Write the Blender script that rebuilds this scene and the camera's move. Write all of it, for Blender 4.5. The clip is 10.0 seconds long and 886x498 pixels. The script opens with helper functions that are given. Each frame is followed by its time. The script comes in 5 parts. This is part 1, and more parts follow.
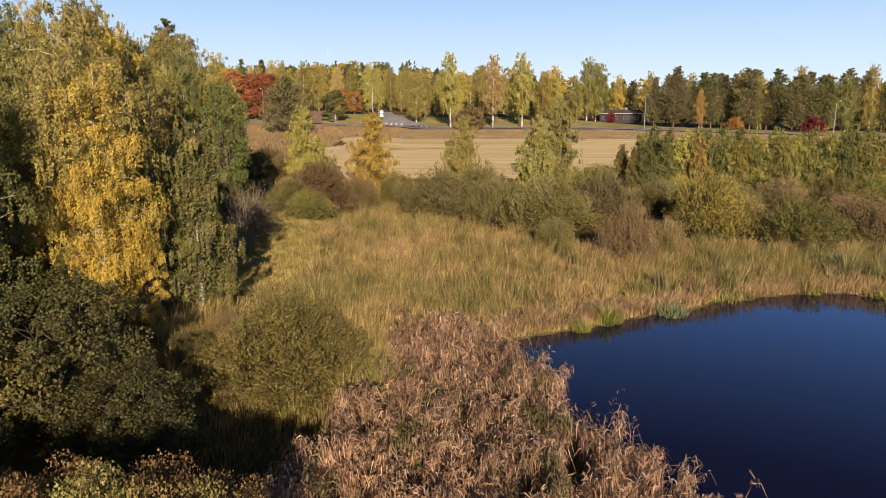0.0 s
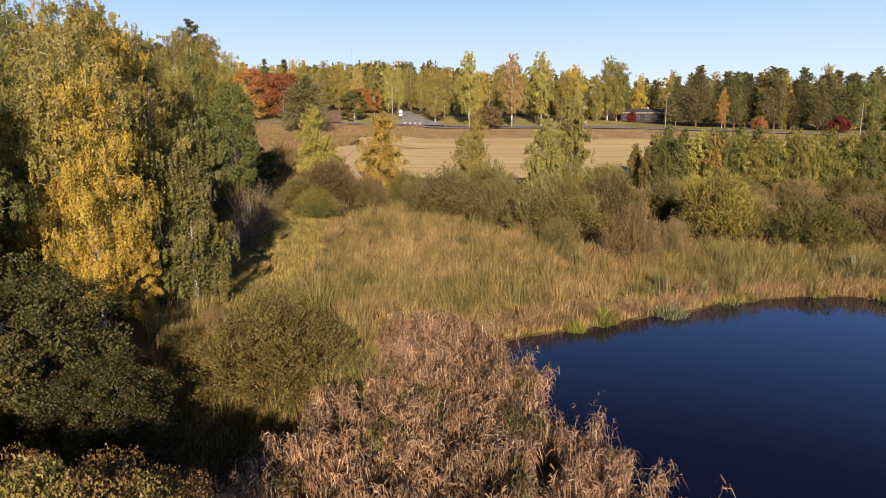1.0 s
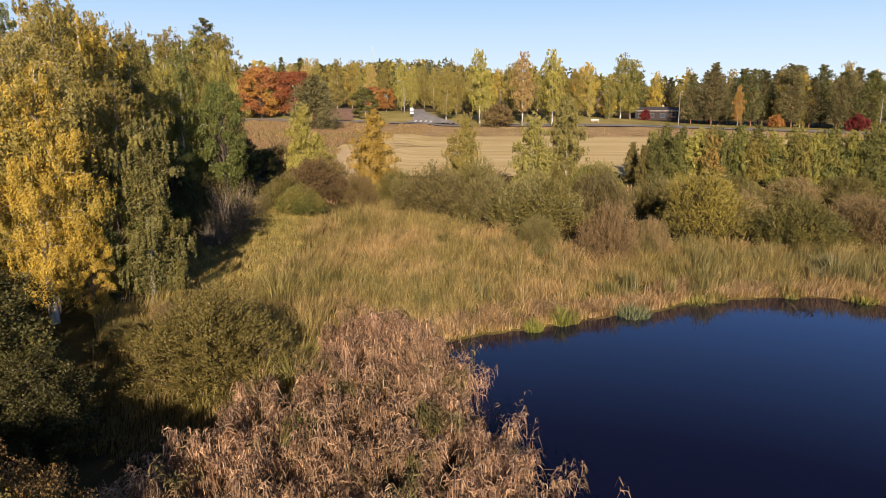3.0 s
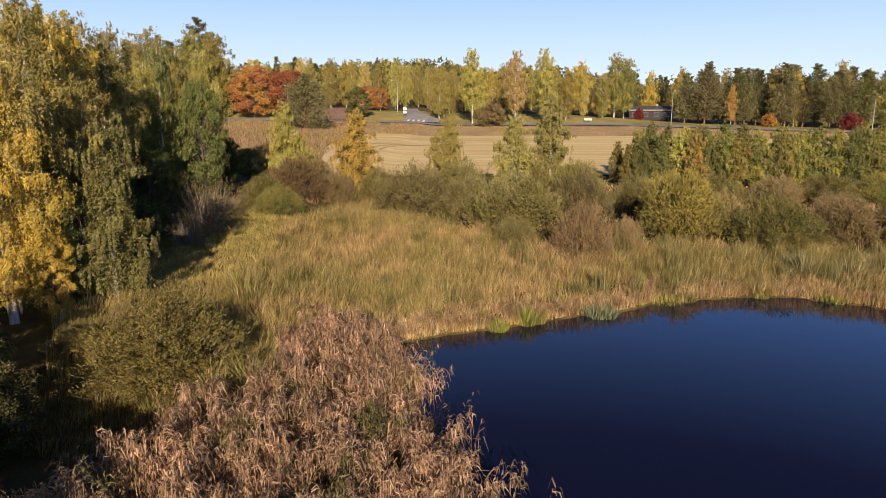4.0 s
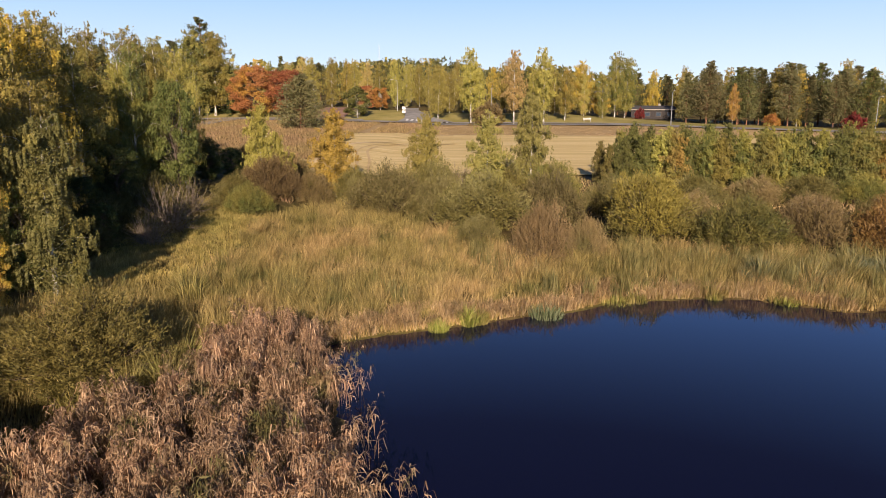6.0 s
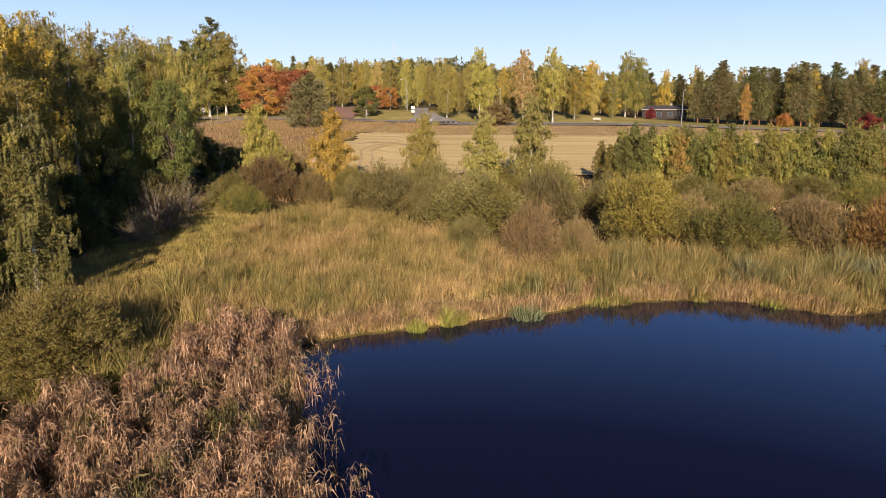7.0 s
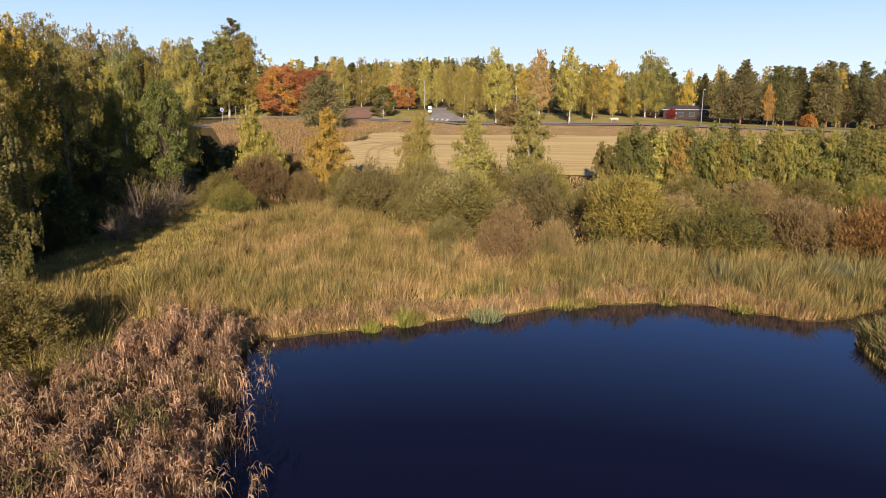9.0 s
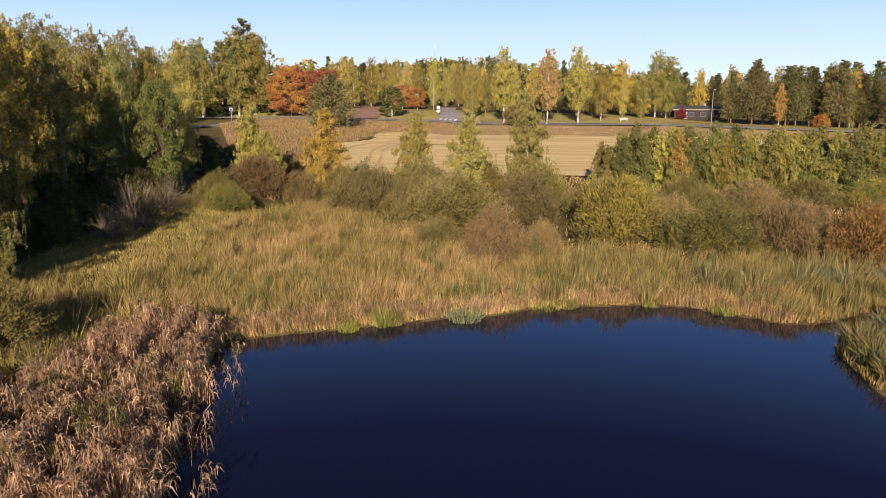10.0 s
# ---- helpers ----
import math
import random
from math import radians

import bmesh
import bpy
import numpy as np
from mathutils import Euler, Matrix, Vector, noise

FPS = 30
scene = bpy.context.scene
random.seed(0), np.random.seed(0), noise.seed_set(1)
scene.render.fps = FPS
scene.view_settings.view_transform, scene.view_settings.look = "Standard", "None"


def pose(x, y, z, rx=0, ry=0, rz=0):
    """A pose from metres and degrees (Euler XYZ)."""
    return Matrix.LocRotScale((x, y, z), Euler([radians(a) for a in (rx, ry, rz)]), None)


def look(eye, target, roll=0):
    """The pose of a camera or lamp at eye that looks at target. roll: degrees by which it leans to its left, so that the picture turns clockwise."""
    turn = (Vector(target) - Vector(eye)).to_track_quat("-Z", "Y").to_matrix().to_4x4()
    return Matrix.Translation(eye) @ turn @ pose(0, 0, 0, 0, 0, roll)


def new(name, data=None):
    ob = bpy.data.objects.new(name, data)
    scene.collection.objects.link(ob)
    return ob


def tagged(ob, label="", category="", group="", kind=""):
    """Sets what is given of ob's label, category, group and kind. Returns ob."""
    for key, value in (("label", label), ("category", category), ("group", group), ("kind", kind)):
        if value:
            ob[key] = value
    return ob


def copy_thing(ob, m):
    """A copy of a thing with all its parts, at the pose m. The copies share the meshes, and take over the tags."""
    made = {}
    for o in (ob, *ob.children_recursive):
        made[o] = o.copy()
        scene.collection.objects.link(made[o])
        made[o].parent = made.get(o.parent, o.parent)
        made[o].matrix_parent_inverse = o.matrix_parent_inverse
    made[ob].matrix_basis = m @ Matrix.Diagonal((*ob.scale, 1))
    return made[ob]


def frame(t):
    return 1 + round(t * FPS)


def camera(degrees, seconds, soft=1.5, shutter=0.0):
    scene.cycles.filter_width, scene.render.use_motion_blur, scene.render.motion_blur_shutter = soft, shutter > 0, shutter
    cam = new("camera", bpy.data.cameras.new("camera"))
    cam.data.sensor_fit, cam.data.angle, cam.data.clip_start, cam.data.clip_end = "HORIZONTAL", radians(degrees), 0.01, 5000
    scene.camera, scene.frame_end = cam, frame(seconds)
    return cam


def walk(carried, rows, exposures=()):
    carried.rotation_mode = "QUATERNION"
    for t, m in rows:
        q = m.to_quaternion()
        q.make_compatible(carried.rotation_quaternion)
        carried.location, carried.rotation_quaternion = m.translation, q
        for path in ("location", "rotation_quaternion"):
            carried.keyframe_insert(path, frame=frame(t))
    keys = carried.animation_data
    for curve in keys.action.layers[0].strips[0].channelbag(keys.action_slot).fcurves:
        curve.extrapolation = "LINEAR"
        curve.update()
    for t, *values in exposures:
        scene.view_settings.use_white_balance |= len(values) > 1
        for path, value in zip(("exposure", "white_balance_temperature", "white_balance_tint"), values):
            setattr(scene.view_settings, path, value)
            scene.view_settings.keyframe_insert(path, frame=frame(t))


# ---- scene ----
cam = camera(64.3, 10.0, soft=0.9)
METRES, EYE, TILT, LEAN, TURN = 18.0, 11.8, -12.0, 0.0, 0.0
ROWS = [
    (0.0, 0.0, 0.0, 0.0, 0.0, 0.0, -0.0),
    (0.5, 0.0418, 0.0022, 0.0, 0.97, -0.02, -0.18),
    (1.0, 0.0852, 0.0048, -0.0007, 1.94, -0.05, -0.38),
    (1.5, 0.1302, 0.0077, -0.0014, 2.91, -0.09, -0.57),
    (2.0, 0.1769, 0.011, -0.0015, 3.64, -0.14, -0.71),
    (2.5, 0.2246, 0.0146, -0.0008, 3.81, -0.18, -0.75),
    (4.0, 0.3733, 0.0288, 0.0033, 3.8, -0.28, -0.72),
    (4.5, 0.4236, 0.0345, 0.0046, 3.79, -0.29, -0.73),
    (5.0, 0.4746, 0.0407, 0.0057, 3.84, -0.3, -0.74),
    (5.5, 0.5251, 0.0477, 0.0064, 4.23, -0.31, -0.81),
    (7.0, 0.679, 0.0697, 0.0094, 6.06, -0.37, -1.22),
    (7.5, 0.7308, 0.0782, 0.0106, 6.68, -0.38, -1.35),
    (8.0, 0.7827, 0.0865, 0.0118, 7.28, -0.39, -1.47),
    (8.5, 0.8346, 0.0951, 0.0136, 7.88, -0.42, -1.61),
    (9.0, 0.8869, 0.1042, 0.0157, 8.49, -0.44, -1.73),
    (9.5, 0.9394, 0.1135, 0.0182, 9.11, -0.47, -1.86),
    (10.0, 0.991, 0.1239, 0.0205, 9.71, -0.49, -2.0),
]
walk(cam, [(t, pose(0, 0, EYE, TILT, LEAN, TURN) @ pose(METRES * x, METRES * y, METRES * z, 90 + pitch, roll, yaw)) for t, x, y, z, yaw, pitch, roll in ROWS],
     exposures=[(0.0, 0.58), (4.0, 0.61), (7.0, 0.66), (10.0, 0.69)])

# ---- light ----
SUN_FROM = Vector((0.10, -1.0, 0.0)).normalized()
SUN_EL = radians(20.2)
sun_dir = Vector((SUN_FROM.x * math.cos(SUN_EL), SUN_FROM.y * math.cos(SUN_EL), math.sin(SUN_EL)))
world = bpy.data.worlds.new("sky")
scene.world = world
world.use_nodes = True
_nt = world.node_tree
_nt.nodes.clear()
_sky = _nt.nodes.new("ShaderNodeTexSky")
_sky.sky_type = "NISHITA"
_sky.sun_disc = False
_sky.sun_elevation = SUN_EL
_sky.sun_rotation = math.atan2(SUN_FROM.x, SUN_FROM.y)
_sky.altitude = 600.0
_sky.air_density, _sky.dust_density, _sky.ozone_density = 1.0, 0.15, 3.5
_bg = _nt.nodes.new("ShaderNodeBackground")
_bg.inputs["Strength"].default_value = 0.078
_out = _nt.nodes.new("ShaderNodeOutputWorld")
_tint = _nt.nodes.new("ShaderNodeMix")
_tint.data_type, _tint.blend_type = "RGBA", "MULTIPLY"
_tint.inputs[0].default_value = 1.0
_tint.inputs[7].default_value = (0.38, 0.37, 0.46, 1)
_nt.links.new(_sky.outputs[0], _tint.inputs[6])
_co = _nt.nodes.new("ShaderNodeTexCoord")
_xyz = _nt.nodes.new("ShaderNodeSeparateXYZ")
_nt.links.new(_co.outputs["Generated"], _xyz.inputs[0])
_haze = _nt.nodes.new("ShaderNodeValToRGB")
for _e, (_p, _c) in zip([_haze.color_ramp.elements[0], _haze.color_ramp.elements[1]], ((0.0, (7.4, 8.5, 9.5, 1)), (0.13, (3.9, 5.9, 8.6, 1)))):
    _e.position, _e.color = _p, _c
_haze.color_ramp.elements.new(0.26).color = (1.8, 4.0, 10.2, 1)
_nt.links.new(_xyz.outputs[2], _haze.inputs[0])
_fade = _nt.nodes.new("ShaderNodeMapRange")
for _i, _v in enumerate((0.22, 0.44, 0.95, 0.0), 1):
    _fade.inputs[_i].default_value = _v
_nt.links.new(_xyz.outputs[2], _fade.inputs[0])
_mix = _nt.nodes.new("ShaderNodeMix")
_mix.data_type = "RGBA"
_nt.links.new(_fade.outputs[0], _mix.inputs[0])
_nt.links.new(_tint.outputs[2], _mix.inputs[6])
_nt.links.new(_haze.outputs[0], _mix.inputs[7])
_nt.links.new(_mix.outputs[2], _bg.inputs[0])
_nt.links.new(_bg.outputs[0], _out.inputs[0])
_sun = new("sun", bpy.data.lights.new("sun", "SUN"))
_sun.data.energy = 5.2
_sun.data.angle = radians(0.55)
_sun.data.color = (1.0, 0.78, 0.60)
_sun.matrix_world = look(sun_dir * 100, (0, 0, 0))

# ---- small tools ----
rng = np.random.default_rng(7)


class Nodes:
    """A short way to write node materials."""

    def __init__(self, name):
        self.mat = bpy.data.materials.new(name)
        self.mat.use_nodes = True
        self.nt = self.mat.node_tree
        self.nt.nodes.clear()

    def n(self, kind, **sets):
        node = self.nt.nodes.new("ShaderNode" + kind)
        for key, value in sets.items():
            key = key.replace("_", " ")
            for k in (key, key.title(), key.capitalize()):
                if k in node.inputs:
                    self.put(node.inputs[k], value)
                    break
        return node

    def put(self, socket, value):
        if isinstance(value, bpy.types.NodeSocket):
            self.nt.links.new(value, socket)
        else:
            socket.default_value = value

    def noise(self, scale, detail=4.0, rough=0.55, vector=None, stretch=None):
        if vector is None:
            vector = self.n("TexCoord").outputs["Object"]
        if stretch:
            mp = self.n("Mapping", Vector=vector)
            mp.inputs["Scale"].default_value = stretch
            vector = mp.outputs[0]
        t = self.n("TexNoise", Vector=vector, Scale=scale, Detail=detail, Roughness=rough)
        return t.outputs[0]

    def ramp(self, fac, stops):
        r = self.n("ValToRGB", Fac=fac)
        el = r.color_ramp.elements
        while len(el) < len(stops):
            el.new(0.5)
        for e, (p, c) in zip(el, stops):
            e.position, e.color = p, (*c, 1) if len(c) == 3 else c
        return r.outputs[0]

    def mix(self, fac, a, b, blend="MIX"):
        m = self.nt.nodes.new("ShaderNodeMix")
        m.data_type, m.blend_type = "RGBA", blend
        self.put(m.inputs[0], fac)
        for s, v in ((m.inputs[6], a), (m.inputs[7], b)):
            self.put(s, (*v, 1) if isinstance(v, tuple) and len(v) == 3 else v)
        return m.outputs[2]

    def math(self, op, a, b=0.0, c=0.0):
        m = self.nt.nodes.new("ShaderNodeMath")
        m.operation = op
        for s, v in zip(m.inputs, (a, b, c)):
            self.put(s, v)
        return m.outputs[0]

    def span(self, value, a0, a1, b0, b1):
        m = self.n("MapRange", Value=value)
        for i, v in enumerate((a0, a1, b0, b1), 1):
            m.inputs[i].default_value = v
        return m.outputs[0]

    def bump(self, height, strength=0.4, distance=0.02):
        b = self.n("Bump", Height=height, Strength=strength, Distance=distance)
        return b.outputs[0]

    def done(self, shader):
        o = self.n("OutputMaterial")
        self.nt.links.new(shader, o.inputs[0])
        return self.mat

    def surface(self, color, rough=0.8, metal=0.0, normal=None, spec=0.3, **more):
        p = self.n("BsdfPrincipled", Roughness=rough, Metallic=metal, **more)
        self.put(p.inputs["Base Color"], (*color, 1) if isinstance(color, tuple) and len(color) == 3 else color)
        p.inputs["Specular IOR Level"].default_value = spec
        if normal is not None:
            self.put(p.inputs["Normal"], normal)
        return self.done(p.outputs[0])


def plain(name, color, rough=0.6, metal=0.0, wear=0.12, scale=3.0):
    """Paint, metal or the like, with slight stains."""
    m = Nodes(name)
    d = tuple(c * (1 - 2.2 * wear) for c in color)
    col = m.ramp(m.noise(scale, 5), [(0.35, d), (0.62, color)])
    return m.surface(col, rough, metal, m.bump(m.noise(scale * 8, 3), 0.12, 0.004))


def foliage(name, shades, patch=None, patch_size=0.35, amount=(0.45, 0.62), thin=0.2, vary=0.22, grain=1.3):
    """Leaves: every leaf takes one of the shades; a second set of shades may show in patches; plants differ in hue and value."""
    m = Nodes(name)
    isl = m.n("NewGeometry").outputs["Random Per Island"]
    obj = m.n("ObjectInfo").outputs["Random"]
    def nearer(cs):
        return [tuple(0.5 * a + 0.5 * b for a, b in zip(c, cs[1])) for c in cs]

    shades = nearer(shades)
    k = len(shades)
    col = m.ramp(isl, [(i / max(1, k - 1), c) for i, c in enumerate(shades)])
    if patch:
        patch = nearer(patch)
        other = m.ramp(isl, [(i / max(1, len(patch) - 1), c) for i, c in enumerate(patch)])
        where = m.math("ADD", m.noise(patch_size, 3), m.math("MULTIPLY", m.math("SUBTRACT", obj, 0.5), 0.25))
        col = m.mix(m.span(where, amount[0], amount[1], 0.0, 1.0), col, other)
    hsv = m.n("HueSaturation", Color=col)
    m.put(hsv.inputs["Hue"], m.span(obj, 0, 1, 0.5 - 0.06 * vary, 0.5 + 0.05 * vary))
    far = m.noise(grain, 3)
    m.put(hsv.inputs["Value"], m.math("MULTIPLY", m.span(obj, 0, 1, 1 - vary, 1 + vary), m.span(far, 0.32, 0.68, 0.74, 1.24)))
    p = m.n("BsdfPrincipled", Roughness=0.55)
    m.put(p.inputs["Base Color"], hsv.outputs[0])
    p.inputs["Specular IOR Level"].default_value = 0.25
    t = m.n("BsdfTranslucent", Color=hsv.outputs[0])
    s = m.n("MixShader")
    s.inputs[0].default_value = thin
    m.nt.links.new(p.outputs[0], s.inputs[1])
    m.nt.links.new(t.outputs[0], s.inputs[2])
    return m.done(s.outputs[0])


def bark(name, a, b, scale, stretch, rough=0.85):
    m = Nodes(name)
    nz = m.noise(scale, 5, 0.6, stretch=stretch)
    return m.surface(m.ramp(nz, [(0.38, b), (0.55, a)]), rough, 0.0, m.bump(nz, 0.5, 0.02))


def mesh_object(name, verts, faces, mats, parent=None, label="", smooth=False, slots=None):
    """ONE mesh object from numpy verts and a list of (n, k) face arrays; slots gives the material number of each array."""
    me = bpy.data.meshes.new(name)
    verts = np.asarray(verts, dtype=np.float32).reshape(-1, 3)
    faces = [np.asarray(f, dtype=np.int32) for f in faces if len(f)]
    loops = np.concatenate([f.ravel() for f in faces])
    counts = np.concatenate([np.full(len(f), f.shape[1], dtype=np.int32) for f in faces])
    starts = np.concatenate([[0], np.cumsum(counts)[:-1]]).astype(np.int32)
    me.vertices.add(len(verts))
    me.vertices.foreach_set("co", verts.ravel())
    me.loops.add(len(loops))
    me.loops.foreach_set("vertex_index", loops)
    me.polygons.add(len(counts))
    me.polygons.foreach_set("loop_start", starts)
    for mat in mats if isinstance(mats, (list, tuple)) else [mats]:
        me.materials.append(mat)
    if slots:
        idx = np.concatenate([np.full(len(f), s, dtype=np.int32) for f, s in zip(faces, slots)])
        me.polygons.foreach_set("material_index", idx)
    if smooth:
        me.polygons.foreach_set("use_smooth", np.ones(len(counts), dtype=bool))
    me.update(calc_edges=True)
    me.validate()
    ob = new(name, me)
    if parent is not None:
        ob.parent = parent
    if label:
        ob["label"] = label
    return ob


def part(name, bm, material, parent, label=""):
    """A bmesh as ONE mesh under a thing or a part."""
    me = bpy.data.meshes.new(name)
    bm.to_mesh(me)
    bm.free()
    me.materials.append(material)
    ob = new(name, me)
    ob.parent = parent
    if label:
        ob["label"] = label
    return ob


def box_bm(sx, sy, sz, at=(0, 0, 0), bevel=0.0, bm=None):
    bm = bm or bmesh.new()
    made = bmesh.ops.create_cube(bm, size=1.0, matrix=Matrix.Translation(at) @ Matrix.Diagonal((sx, sy, sz, 1)))
    if bevel:
        edges = {e for v in made["verts"] for e in v.link_edges}
        bmesh.ops.bevel(bm, geom=list(edges), offset=bevel, segments=2, affect="EDGES", profile=0.6)
    return bm


def tube(path, radii, sides=6, cap=True):
    """Verts and faces (quads, triangles) of a tapered tube along a path."""
    path = np.asarray(path, float)
    n = len(path)
    tang = np.gradient(path, axis=0)
    tang /= np.linalg.norm(tang, axis=1)[:, None] + 1e-9
    ref = np.where(np.abs(tang[:, 2:3]) > 0.9, np.array([[1.0, 0, 0]]), np.array([[0, 0, 1.0]]))
    u = np.cross(tang, ref)
    u /= np.linalg.norm(u, axis=1)[:, None] + 1e-9
    v = np.cross(tang, u)
    a = np.arange(sides) * 2 * math.pi / sides
    ring = u[:, None, :] * np.cos(a)[None, :, None] + v[:, None, :] * np.sin(a)[None, :, None]
    verts = (path[:, None, :] + ring * np.asarray(radii, float)[:, None, None]).reshape(-1, 3)
    i, j = np.meshgrid(np.arange(n - 1), np.arange(sides), indexing="ij")
    j2 = (j + 1) % sides
    quads = np.stack([i * sides + j, i * sides + j2, (i + 1) * sides + j2, (i + 1) * sides + j], -1).reshape(-1, 4)
    return verts, quads


class Bag:
    """Gathers verts and quads of many tubes."""

    def __init__(self):
        self.v, self.q, self.k = [], [], 0

    def add(self, vq):
        v, q = vq
        self.v.append(v)
        self.q.append(q + self.k)
        self.k += len(v)

    def arrays(self):
        return np.concatenate(self.v), np.concatenate(self.q)


def cards(centres, length, width, axis, r, corners=4, face=None, loose=0.8):
    """Leaf shapes at the centres: pointed ovals of four corners along axis, each turned by chance about it; far ones have three.
    face: the ways that the leaves look, more or less (loose)."""
    n = len(centres)
    axis = axis / (np.linalg.norm(axis, axis=1)[:, None] + 1e-9)
    other = r.normal(size=(n, 3))
    if face is not None:
        other = other * loose + face / (np.linalg.norm(face, axis=1)[:, None] + 1e-9)
    side = np.cross(axis, other)
    side /= np.linalg.norm(side, axis=1)[:, None] + 1e-9
    ls = length * r.uniform(0.6, 1.35, n)[:, None]
    ws = width * r.uniform(0.6, 1.35, n)[:, None]
    p0 = centres - axis * ls * 0.5
    p2 = centres + axis * ls * 0.5
    if corners == 3:
        tip = centres + axis * ls * 0.6
        verts = np.stack([centres - axis * ls * 0.45 - side * ws * 0.55, centres - axis * ls * 0.3 + side * ws * 0.6, tip], 1).reshape(-1, 3)
        return verts, np.arange(n * 3).reshape(n, 3)
    nrm = np.cross(axis, side)
    p1 = centres + side * ws * 0.5 - axis * ls * 0.08 + nrm * ls * 0.12
    p3 = centres - side * ws * 0.5 - axis * ls * 0.08 + nrm * ls * 0.12
    verts = np.stack([p0, p1, p2, p3], 1).reshape(-1, 3)
    quads = np.arange(n * 4).reshape(n, 4)
    return verts, quads


def fbm(x, y, seed=0, octaves=4, base=0.05):
    """A smooth random field, about -1 to 1, from a few turned waves."""
    r = np.random.default_rng(seed)
    out, amp, total = 0.0, 1.0, 0.0
    f = base
    for _ in range(octaves):
        s = 0.0
        for _ in range(4):
            a = r.uniform(0, 2 * math.pi)
            s = s + np.sin((x * math.cos(a) + y * math.sin(a)) * f * 2 * math.pi * r.uniform(0.7, 1.3) + r.uniform(0, 6.28))
        out = out + amp * s / 2.6
        total += amp
        amp *= 0.55
        f *= 2.1
    return out / total

# ---- the lie of the land ----
POND = np.array([(1.6, 32.3), (2.7, 33.1), (4.1, 34.0), (6.6, 35.2), (9.3, 36.6), (11.8, 37.9), (14.4, 39.0), (16.2, 40.6), (18.0, 41.3),
                 (20.6, 41.8), (22.8, 42.2), (24.6, 42.2), (26.0, 41.6), (27.9, 40.8), (29.1, 39.9), (30.9, 40.3), (32.6, 41.3),
                 (34.6, 42.9), (35.6, 42.2), (33.4, 39.6), (31.6, 38.2), (30.7, 36.2), (30.5, 34.0), (30.6, 31.6), (31.4, 29.2),
                 (33.0, 26.0), (36.0, 20.0), (38.0, 8.0), (37.0, -8.0), (28.0, -20.0), (14.0, -20.0), (10.0, -6.0), (9.0, 5.0),
                 (8.3, 11.0), (7.6, 15.2), (6.9, 17.6), (6.1, 19.9), (5.2, 22.2), (4.4, 24.8), (3.5, 27.6), (2.2, 30.2)])


def pond_distance(x, y):
    """Metres to the waterline, minus on the water."""
    x, y = np.asarray(x, float), np.asarray(y, float)
    a, b = POND, np.roll(POND, -1, axis=0)
    best = np.full(x.shape, 1e9)
    inside = np.zeros(x.shape, bool)
    for (ax, ay), (bx, by) in zip(a, b):
        dx, dy = bx - ax, by - ay
        t = np.clip(((x - ax) * dx + (y - ay) * dy) / (dx * dx + dy * dy), 0, 1)
        best = np.minimum(best, np.hypot(x - ax - t * dx, y - ay - t * dy))
        cross = (ay > y) != (by > y)
        with np.errstate(divide="ignore", invalid="ignore"):
            inside ^= cross & (x < (bx - ax) * (y - ay) / (by - ay) + ax)
    return np.where(inside, -best, best)


def smooth(a, b, v):
    t = np.clip((v - a) / (b - a), 0, 1)
    return t * t * (3 - 2 * t)


def land(x, y, d=None):
    """Height of the ground."""
    x, y = np.asarray(x, float), np.asarray(y, float)
    if d is None:
        d = pond_distance(x, y)
    z = 0.05 + 0.25 * smooth(0.2, 4.0, d) - 0.55 * smooth(0.05, -1.6, d)
    z = z + 0.033 * np.clip(y - 50, 0, 130) + (0.13 * np.clip(y - 183, 0, 14) + 0.04 * np.clip(y - 197, 0, 60)) * smooth(70, 10, x)
    z = z - 0.03 * np.clip(x - 40, 0, 60) * smooth(110, 170, y)
    z = z - 0.2 * np.exp(-((y - 159) / 5.0) ** 2)
    z = z + (1.25 * smooth(-6.5, -12, x) + 0.05 * np.clip(-12 - x, 0, 40)) * smooth(12, 26, y) * (1 - 0.6 * smooth(60, 95, y))
    far = smooth(320, 760, y) * np.exp(-((x + 0.13 * y) / (0.17 * np.abs(y) + 1)) ** 2)
    z = z + 24 * far + 2.0 * smooth(120, 600, np.hypot(x, y - 80)) * fbm(x, y, 3, 3, 0.004)
    z = z + 0.05 * fbm(x, y, 5, 3, 0.12) * smooth(0.5, 3, d)
    return z


def land1(x, y):
    return float(land(np.array([x]), np.array([y]))[0])


def axis_steps(lo, hi, step, reach, grow=1.16, wider=None):
    """Steps that are fine from lo to hi, middling over the wider stretch, and grow beyond."""
    core = list(np.arange(lo, hi + 1e-6, step))
    if wider:
        first, last, middling = wider
        core = list(np.arange(lo - middling, first, -middling))[::-1] + core + list(np.arange(hi + middling, last, middling))
        lo, hi, step = core[0], core[-1], middling
    s, right = step, [hi]
    while right[-1] < reach:
        s *= grow
        right.append(right[-1] + s)
    s, left = step, [lo]
    while left[-1] > -reach:
        s *= grow
        left.append(left[-1] - s)
    return np.array(left[:0:-1] + core + right[1:])


